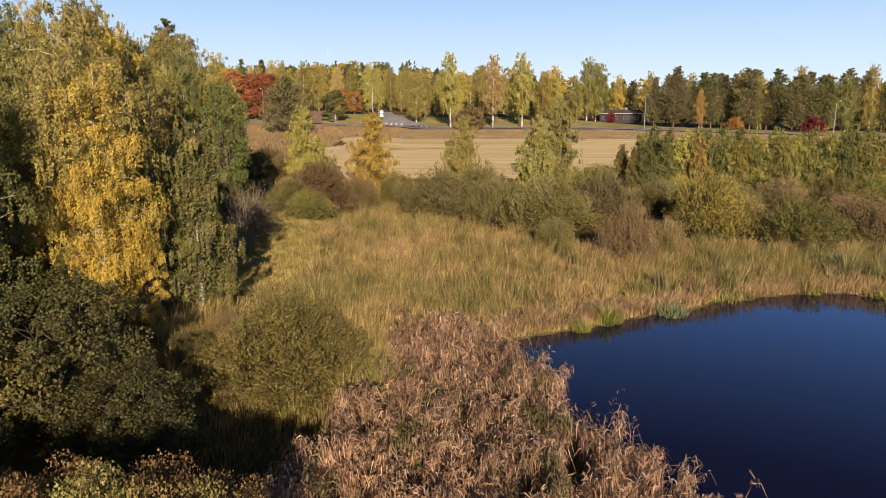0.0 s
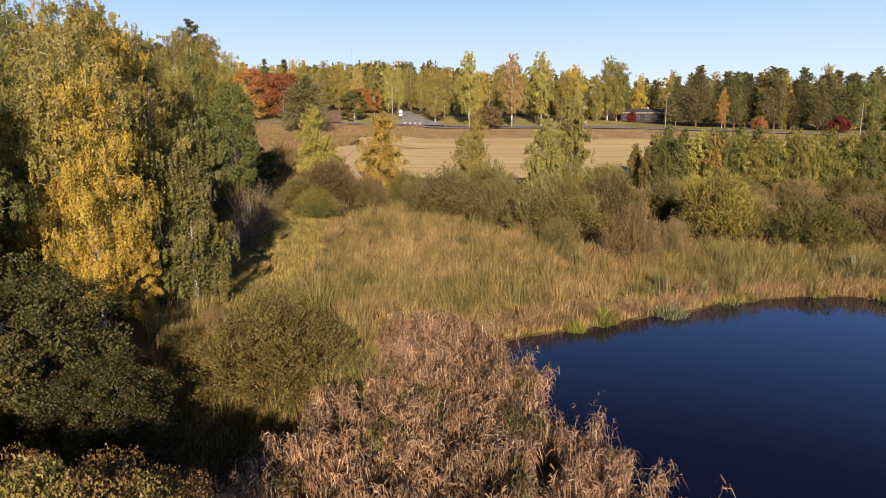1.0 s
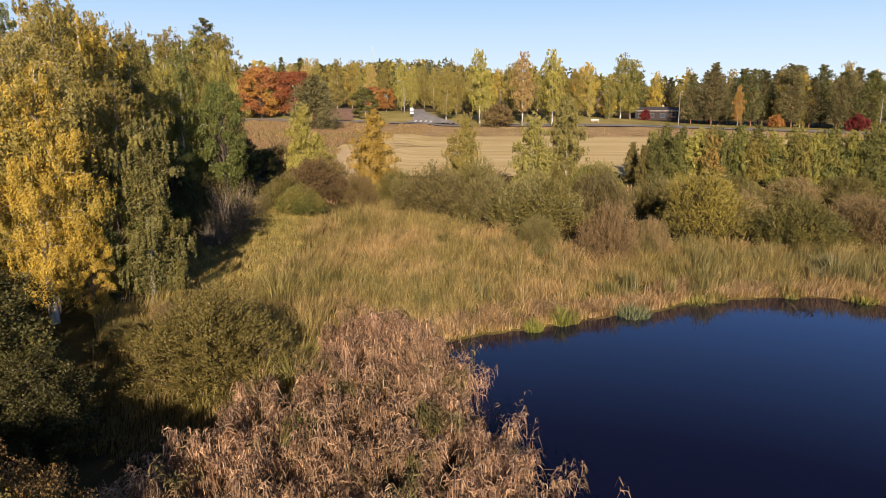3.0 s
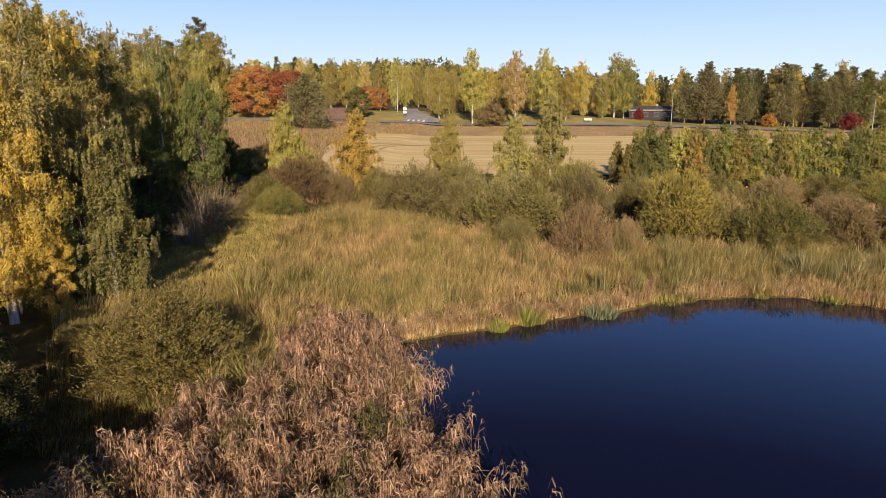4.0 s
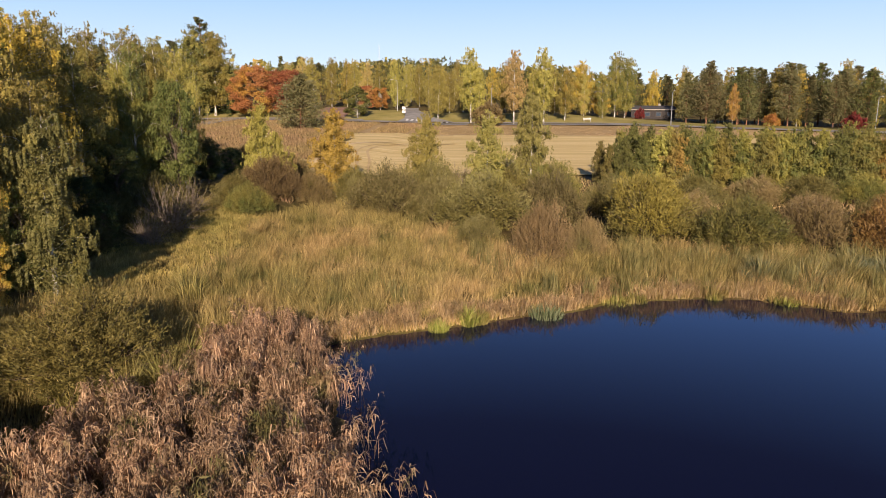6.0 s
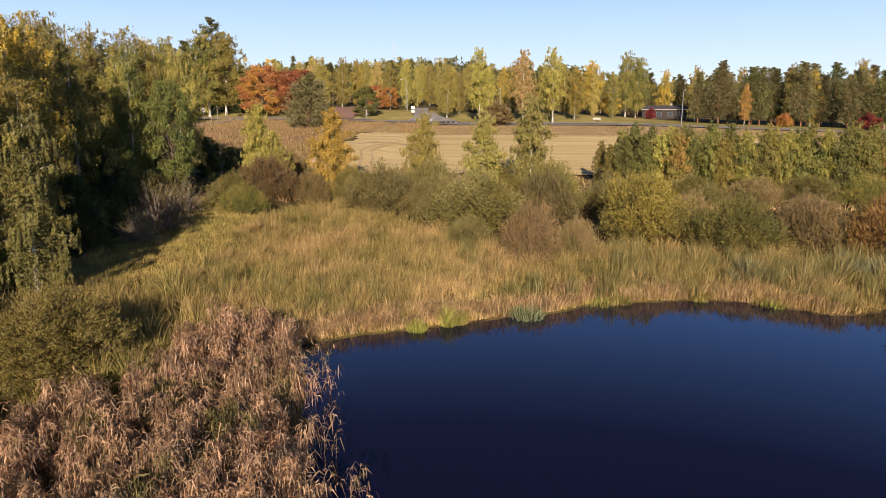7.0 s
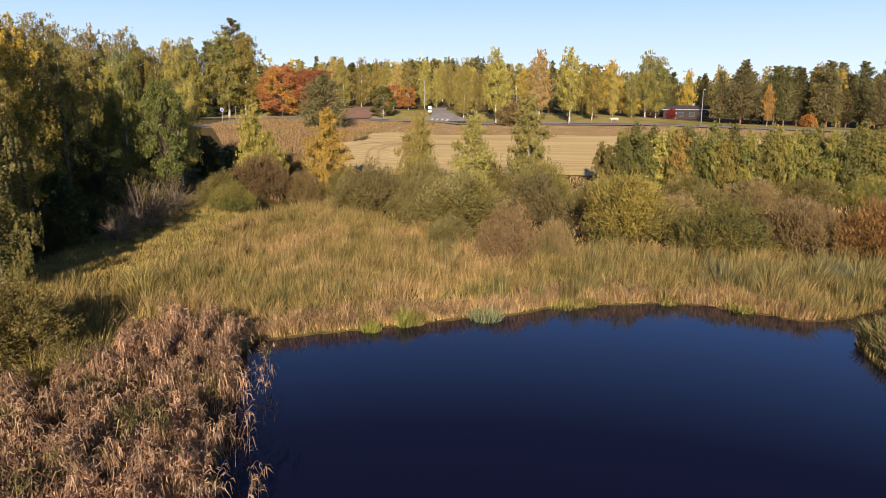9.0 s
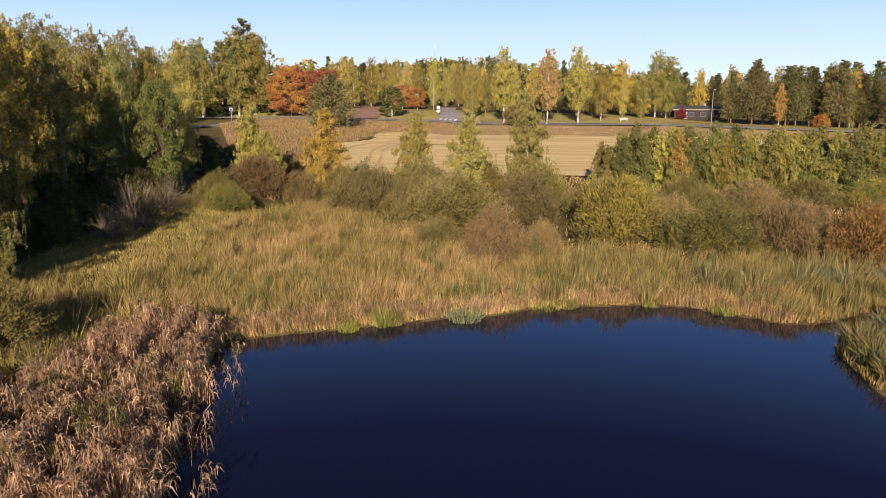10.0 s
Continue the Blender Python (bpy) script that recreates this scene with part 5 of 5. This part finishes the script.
def meadow_grass():
    x, y = scatter(-19, -8, 33, 66, 230, lambda a, b: poly_inside(a, b, MEADOW), gr)
    h = (0.32 + 0.1 * fbm(x, y, 19, 3, 0.4)) * gr.uniform(0.5, 1.4, len(x))
    v, q, t = blades(x, y, land(x, y) - 0.02, h, 0.05, np.clip(0.4 + gr.normal(0, 0.2, len(x)), 0.02, 0.9), gr.uniform(0, 6.28, len(x)), gr, 0.8, True)
    return tagged(mesh_object("meadow_grass", v, [t], M_MEADOWGRASS), "short yellow-green meadow grass beside the wood", "grass", kind="stuff")


meadow_grass()


def shore_fringe():
    """Bright sedge at the waterline, and behind it pale dead blades that have fallen towards the water."""
    def hung(x, y, h, lean, width, mat, label):
        v, q, t = blades(x, y, np.maximum(land(x, y), -0.05), h, width, lean, -1.5 + gr.normal(0, 0.9, len(x)), gr, 0.9)
        return tagged(mesh_object("shore_fringe", v, [q, t], mat), label, "grass", kind="stuff")

    x, y = scatter(0, 48, 28, 45, 110, lambda a, b: (pond_distance(a, b) > -0.12) & (pond_distance(a, b) < 0.8) & (b > 30), gr)
    c = fbm(x, y, 23, 3, 0.5)
    k = c > -0.35
    x, y, c = x[k], y[k], c[k]
    hung(x, y, (0.45 + 0.2 * c) * gr.uniform(0.5, 1.3, len(x)), np.clip(0.6 + gr.normal(0, 0.2, len(x)), 0.05, 1.0), 0.032, M_SHORE, "low bright sedge hanging over the waterline")
    x, y = scatter(0, 40, 30, 46, 170, lambda a, b: (pond_distance(a, b) > -0.05) & (pond_distance(a, b) < 0.6 + 2.6 * (0.5 + 0.5 * fbm(a, b, 27, 2, 0.12))) & (b > 31), gr)
    k = (fbm(x, y, 29, 3, 0.35) > -0.3) & (x < 30)
    x, y = x[k], y[k]
    hung(x, y, gr.uniform(0.5, 1.15, len(x)), np.clip(0.75 + gr.normal(0, 0.2, len(x)), 0.1, 1.1), 0.03, M_THATCH, "pale dead sedge fallen over towards the water")


shore_fringe()


def tuft(x, y, rad, h, n, mat, label):
    r = np.random.default_rng(int(abs(x * 100 + y * 7)))
    a, q0 = r.uniform(0, 6.28, n), rad * np.sqrt(r.uniform(0, 1, n))
    px, py = x + np.cos(a) * q0, y + np.sin(a) * q0
    lean = np.clip(0.08 + 0.6 * q0 / rad + r.normal(0, 0.16, n), 0, 1.0)
    v, q, t = blades(px, py, np.maximum(land(px, py), -0.1) - 0.02, h * r.uniform(0.55, 1.25, n) * (1.1 - 0.4 * (q0 / rad) ** 2), 0.045, lean, a + r.normal(0, 0.9, n), r, 0.9)
    return tagged(mesh_object("sedge_tuft", v, [q, t], mat), label, "sedge", "sedge tufts", "stuff")


M_PALEBLUE = blade_material("pale_bluegreen_blades", [(0.08, 0.12, 0.055), (0.18, 0.23, 0.12), (0.30, 0.34, 0.20)], [(0.10, 0.13, 0.06), (0.19, 0.22, 0.11), (0.30, 0.32, 0.18)], 0.5)
M_ARCH = blade_material("arching_blades", [(0.15, 0.15, 0.04), (0.27, 0.25, 0.075), (0.42, 0.37, 0.14)], SEDGE_GREEN, 0.6)
for tx, ty, tr, th in ((-3.3, 26.6, 0.7, 1.7), (-2.4, 25.4, 0.6, 1.8), (-3.7, 25.0, 0.6, 1.6), (-2.9, 27.9, 0.6, 1.6), (-5.6, 24.4, 0.7, 1.4), (-4.6, 30.2, 0.8, 1.6), (-7.4, 31.6, 0.7, 1.5), (-6.6, 37.2, 0.9, 1.8), (-7.4, 38.4, 0.9, 1.7)):
    tuft(tx, ty, tr, th, 300, M_ARCH, "tall arching green grass tuft in the reed edge")
T_BLUE = "blue-green sedge tuft at the water's edge"
M_FRESH = blade_material("fresh_blades", [(0.14, 0.17, 0.03), (0.25, 0.28, 0.055), (0.38, 0.37, 0.11)], SEDGE_GREEN, 0.6)
for tx, ty, tr, th in ((7.2, 35.1, 0.5, 0.6), (8.7, 36.1, 0.4, 0.95), (9.3, 36.4, 0.35, 0.7), (16.9, 40.7, 0.9, 0.34), (18.1, 41.2, 0.7, 0.42), (22.8, 42.1, 0.5, 0.36), (26.6, 41.5, 0.8, 0.6)):
    tuft(tx, ty, tr, th, 300, M_FRESH, "fresh green sedge tuft on the shore")
tuft(12.8, 37.9, 0.9, 0.62, 380, M_PALEBLUE, T_BLUE)
for tx, ty, tr, th in ((31.8, 36.6, 0.9, 1.2), (31.6, 34.6, 0.8, 1.1), (31.9, 32.4, 1.0, 1.2), (33.4, 35.6, 1.0, 1.4), (33.6, 38.0, 0.9, 1.3), (34.0, 32.5, 1.1, 1.4), (35.6, 37.4, 1.2, 1.5), (36.0, 34.2, 1.3, 1.4), (32.8, 30.4, 0.9, 1.2),
                       (29.0, 44.5, 1.3, 1.7), (31.5, 45.2, 1.5, 1.7), (34.5, 46.2, 1.5, 1.7), (26.5, 45.0, 1.2, 1.6), (37.5, 46.0, 1.5, 1.7), (40.5, 44.5, 1.6, 1.6), (33.0, 47.6, 1.3, 1.6)):
    tuft(tx, ty, tr, th, 700, M_BLUE, T_BLUE)

# ---- street furniture and buildings beyond the field ----
M_STEEL = plain("galvanised_steel", (0.42, 0.43, 0.44), 0.45, 0.6)
M_HEAD = plain("lamp_housing", (0.55, 0.55, 0.53), 0.5, 0.2)
M_LENS = plain("lamp_lens", (0.75, 0.75, 0.70), 0.2)
M_WHITE = plain("white_paint", (0.80, 0.80, 0.78), 0.5)
M_BLUE_SIGN = plain("blue_sign_paint", (0.03, 0.12, 0.45), 0.4)
M_DARKWALL = plain("dark_boarding", (0.035, 0.03, 0.03), 0.7)
M_ROOF = plain("grey_roof", (0.08, 0.08, 0.085), 0.7)
M_TRIM = plain("brown_trim", (0.12, 0.10, 0.09), 0.6)
M_GLASS = plain("window_glass", (0.05, 0.07, 0.10), 0.08)
M_LIGHTWALL = plain("pale_plaster", (0.36, 0.33, 0.29), 0.8)
M_WOODPOLE = bark("pole_wood", (0.26, 0.21, 0.16), (0.15, 0.12, 0.09), 4.0, (1, 1, 0.1))


def tube_bm(path, radii, sides=8):
    v, q = tube(path, radii, sides)
    bm = bmesh.new()
    vs = [bm.verts.new(p) for p in v]
    for f in q:
        bm.faces.new([vs[i] for i in f])
    bm.faces.new(vs[-sides:])
    bm.faces.new(vs[:sides][::-1])
    return bm


def street_lamp(x, y, h=8.2, turn=0.0):
    ob = new("street_lamp")
    ob.matrix_basis = pose(x, y, land1(x, y) + 0.1, 0, 0, turn)
    part("pole", tube_bm([(0, 0, -0.3), (0, 0, 0.6), (0, 0, h * 0.6), (0, 0, h)], [0.11, 0.11, 0.085, 0.06]), M_STEEL, ob)
    part("arm", tube_bm([(0, 0, h - 0.05), (0, -0.4, h + 0.18), (0, -1.3, h + 0.3)], [0.05, 0.045, 0.04]), M_STEEL, ob)
    head = part("lamp_head", box_bm(0.28, 0.75, 0.16, (0, -1.6, h + 0.3), 0.05), M_HEAD, ob)
    part("lens", box_bm(0.2, 0.5, 0.05, (0, -1.62, h + 0.2), 0.02), M_LENS, head)
    return tagged(ob, "tall grey steel street lamp beside the road", "street lamp", "street lamps")


street_lamp(-19.8, 202.5, 8.4, -60)
street_lamp(52.2, 185.5)
street_lamp(-45.8, 183.4)
street_lamp(101.5, 185.5)
street_lamp(7.0, 183.8)


def road_sign(x, y, h, blue=False):
    ob = new("road_sign")
    ob.matrix_basis = pose(x, y, land1(x, y) + 0.1)
    part("post", tube_bm([(0, 0, -0.3), (0, 0, h * 0.5), (0, 0, h)], [0.05, 0.05, 0.05]), M_STEEL, ob)
    if blue:
        bm = bmesh.new()
        bmesh.ops.create_cone(bm, cap_ends=True, segments=24, radius1=0.45, radius2=0.45, depth=0.04, matrix=Matrix.Translation((0, -0.08, h - 0.4)) @ Matrix.Rotation(radians(90), 4, "X"))
        disc = part("disc", bm, M_WHITE, ob, "round white-rimmed sign face")
        bm = bmesh.new()
        bmesh.ops.create_cone(bm, cap_ends=True, segments=24, radius1=0.33, radius2=0.33, depth=0.02, matrix=Matrix.Translation((0, -0.115, h - 0.4)) @ Matrix.Rotation(radians(90), 4, "X"))
        part("emblem", bm, M_BLUE_SIGN, disc, "blue round field")
    else:
        part("board", box_bm(0.9, 0.05, 0.75, (0, -0.08, h - 0.4), 0.015), M_WHITE, ob, "white square sign board")
        part("board", box_bm(0.9, 0.05, 0.6, (0, -0.08, h - 1.35), 0.015), M_WHITE, ob, "white square sign board")
    return tagged(ob, "road sign with pale boards on a steel post", "road sign", "road signs")


road_sign(-16.3, 190.5, 2.6)
road_sign(-63.5, 166.5, 3.2, True)


def utility_pole(x, y, h):
    ob = new("utility_pole")
    ob.matrix_basis = pose(x, y, land1(x, y))
    part("pole", tube_bm([(0, 0, -0.3), (0, 0, h * 0.5), (0, 0, h)], [0.12, 0.11, 0.09]), M_WOODPOLE, ob)
    part("cap", box_bm(0.26, 0.26, 0.06, (0, 0, h + 0.03), 0.02), M_STEEL, ob)
    return tagged(ob, "short grey wooden pole beside the lane", "pole")


utility_pole(-61.0, 168.6, 3.6)
utility_pole(-62.4, 168.2, 1.6)


def bench(x, y):
    ob = new("park_bench")
    ob.matrix_basis = pose(x, y, land1(x, y) + 0.1, 0, 0, 4)
    for k in range(3):
        part("slat", box_bm(2.0, 0.12, 0.045, (0, -0.2 + 0.16 * k, 0.46), 0.01), M_WHITE, ob)
    for k in range(2):
        part("back_slat", box_bm(2.0, 0.035, 0.13, (0, 0.27, 0.66 + 0.2 * k), 0.01), M_WHITE, ob)
    for sx in (-0.8, 0.8):
        part("leg", box_bm(0.07, 0.5, 0.46, (sx, 0, 0.22), 0.01), M_STEEL, ob)
        part("back_post", box_bm(0.06, 0.05, 0.5, (sx, 0.24, 0.68), 0.01), M_STEEL, ob)
    return tagged(ob, "white slatted park bench on the lawn", "bench")


bench(31.6, 187.5)


def house(x, y, w, d, h, wall_mat, roof_mat, gable, label, turn=0.0, lift=0.0):
    ob = new("house")
    ob.matrix_basis = pose(x, y, land1(x, y) + lift, 0, 0, turn)
    t = 0.25
    part("wall", box_bm(w, t, h, (0, -d / 2, h / 2)), wall_mat, ob)
    part("wall", box_bm(w, t, h, (0, d / 2, h / 2)), wall_mat, ob)
    part("wall", box_bm(t, d - t, h, (-w / 2 + t / 2, 0, h / 2)), wall_mat, ob)
    part("wall", box_bm(t, d - t, h, (w / 2 - t / 2, 0, h / 2)), wall_mat, ob)
    bm = bmesh.new()
    o, rise = 0.6, gable
    pts = [(-w / 2 - o, -d / 2 - o, h), (w / 2 + o, -d / 2 - o, h), (w / 2 + o, d / 2 + o, h), (-w / 2 - o, d / 2 + o, h)]
    low = [bm.verts.new(p) for p in pts]
    ridge = [bm.verts.new((-w / 2 - o, 0, h + rise)), bm.verts.new((w / 2 + o, 0, h + rise))]
    for f in ((low[0], low[1], ridge[1], ridge[0]), (low[2], low[3], ridge[0], ridge[1]), (low[1], low[2], ridge[1]), (low[3], low[0], ridge[0]), (low[3], low[2], low[1], low[0])):
        bm.faces.new(f)
    roof = part("roof", bm, roof_mat, ob)
    part("fascia", box_bm(w + 2 * o, 0.06, 0.28, (0, -d / 2 - o - 0.035, h - 0.05), 0.01), M_LIGHTWALL, roof, "pale eaves board")
    part("chimney", box_bm(0.7, 0.7, 1.2, (w * 0.2, 0.3, h + rise), 0.03), M_LIGHTWALL, roof)
    n = max(2, int(w / 3.2))
    for k in range(n):
        wx = -w / 2 + (k + 0.5) * w / n
        win = part("window", box_bm(1.6, 0.08, 1.3, (wx, -d / 2 - t / 2 - 0.03, h * 0.52), 0.015), M_TRIM, ob)
        part("pane", box_bm(1.36, 0.03, 1.06, (wx, -d / 2 - t / 2 - 0.075, h * 0.52)), M_GLASS, win)
    part("door", box_bm(0.95, 0.07, 2.05, (-w / 2 + w / n, -d / 2 - t / 2 - 0.03, 1.03), 0.01), M_LIGHTWALL, ob)
    return tagged(ob, label, "house")


house(55.0, 226.0, 13.0, 8.0, 2.9, M_DARKWALL, M_ROOF, 1.1, "low dark house with pale eaves among pines")
house(44.0, 262.0, 9.0, 7.0, 3.4, M_LIGHTWALL, M_ROOF, 2.2, "pale house with a grey roof behind trees", -8, 1.5)


def mast(x, y, h):
    ob = new("radio_mast")
    ob.matrix_basis = pose(x, y, land1(x, y))
    s = 0.5
    for a in (90, 210, 330):
        c, n = math.cos(radians(a)) * s, math.sin(radians(a)) * s
        part("leg", tube_bm([(c, n, 0), (c * 0.7, n * 0.7, h * 0.5), (c * 0.4, n * 0.4, h)], [0.07, 0.06, 0.05], 5), M_STEEL, ob)
    for k in range(int(h / 4)):
        z = k * 4.0
        f = 1 - 0.6 * z / h
        part("brace", tube_bm([(0, s * f, z), (-0.866 * s * f, -0.5 * s * f, z + 2), (0.866 * s * f, -0.5 * s * f, z + 4)], [0.03, 0.03, 0.03], 4), M_STEEL, ob)
    return tagged(ob, "slim lattice radio mast on the wooded hill", "mast")


mast(-101.0, 640.0, 28.0)

# crossing and road lines
side = bpy.data.objects["side_road"]
for k in range(9):
    sx = -14.6 + 1.3 * k
    bm = box_bm(0.6, 2.6, 0.02, (0, 0, 0))
    st = part("stripe", bm, M_LINE, side, "white crossing stripe")
    st.matrix_basis = pose(sx, 184.2, land1(sx, 184.2) + 0.33, math.degrees(math.atan(0.12)), 0, 0)
strip("pavement", [(-120, 176.2), (-90, 180.2), (-60, 182.7), (-26, 183.7)], 2.2, plain("pale_paving", (0.33, 0.31, 0.28), 0.8), 0.2, "pale footpath along the road", "pavement")
strip("pavement", [(-6, 183.7), (20, 183.7), (60, 183.2), (120, 183.5)], 2.2, bpy.data.materials["pale_paving"], 0.2, "pale footpath along the road", "pavement")


# dry grass on the verge and round the field
def off_track(a, b):
    return np.abs(a - np.interp(b, [72, 86, 104, 119], [-8.6, -12.4, -17.0, -18.6])) > 1.2


def brown_weeds():
    x, y = scatter(-62, 0, 66, 174, 16, lambda a, b: ~in_field(a, b) & off_track(a, b) & (a < np.where(b > 147, -10, np.interp(b, [66, 80, 100], [-6, -9, -14]))) & (a > -12 - 0.55 * (b - 66)), gr)
    h = (0.65 + 0.3 * fbm(x, y, 64, 3, 0.1)) * gr.uniform(0.4, 1.3, len(x))
    v, q, t = blades(x, y, land(x, y), h, 0.1, np.clip(0.3 + gr.normal(0, 0.2, len(x)), 0, 0.9), gr.uniform(0, 6.28, len(x)), gr, 0.7, True)
    return tagged(mesh_object("brown_weeds", v, [t], M_WEEDS), "rough reddish brown weeds between wood and field", "weeds", kind="stuff")


def rough_grass():
    def keep(a, b):
        return ((b > 147) & (b < 173.5) & (a > -16)) | ((b > 74) & (b < 147) & ~in_field(a, b) & off_track(a, b) & (a < 26) & (a > -7) & (fbm(a, b, 61, 2, 0.1) > -0.3)) | ((b > 57) & (b < 84) & (a > 18) & (a < 62))
    x, y = scatter(-62, 110, 57, 174, 10, keep, gr)
    h = np.where(y < 84, 0.7, 0.6) * (0.48 + 0.2 * fbm(x, y, 63, 3, 0.1)) * gr.uniform(0.5, 1.3, len(x))
    v, q, t = blades(x, y, land(x, y), h, 0.085, np.clip(0.3 + gr.normal(0, 0.15, len(x)), 0, 0.8), gr.uniform(0, 6.28, len(x)), gr, 0.7, True)
    return tagged(mesh_object("rough_grass", v, [t], M_DRYGRASS), "dry reddish tall grass and weeds beside the field", "grass", kind="stuff")


M_DRYGRASS = blade_material("dry_weeds", [(0.33, 0.215, 0.115), (0.46, 0.32, 0.17), (0.58, 0.43, 0.24)], [(0.26, 0.19, 0.075), (0.40, 0.30, 0.13), (0.54, 0.42, 0.21)], 0.05)
M_WEEDS = blade_material("brown_weed_blades", [(0.20, 0.125, 0.07), (0.31, 0.20, 0.112), (0.42, 0.29, 0.165)], [(0.17, 0.13, 0.05), (0.28, 0.21, 0.085), (0.39, 0.295, 0.135)], 0.07)
rough_grass()
brown_weeds()

# wheel tracks at the field's corner
M_TRACK = grass_material("track_soil", (0.56, 0.43, 0.24), (0.64, 0.50, 0.29), (0.72, 0.58, 0.36), 0.8)
strip("field_track", [(-8.6, 72), (-10.2, 78), (-12.4, 86), (-14.6, 94), (-17.0, 104), (-18.6, 112), (-18.6, 119), (-16.0, 125), (-10.0, 129)], [1.6, 1.8, 2.2, 2.4, 2.4, 2.2, 2.0, 1.8, 1.2], M_TRACK, 0.2, "pale worn earth track curving into the stubble field", "track", 1.5)
M_RUT = grass_material("rut_soil", (0.46, 0.34, 0.18), (0.54, 0.41, 0.22), (0.62, 0.48, 0.27), 0.5)
for off in (0.0, 1.7):
    strip("wheel_track", [(-9.0 + off, 92), (-11.0 + off, 104), (-13.4 + off, 114), (-13.0 + off, 122), (-9.5 + off, 127), (0 + off, 129)], 0.4, M_RUT, 0.205, "worn wheel rut in the stubble", "track", 1.5)
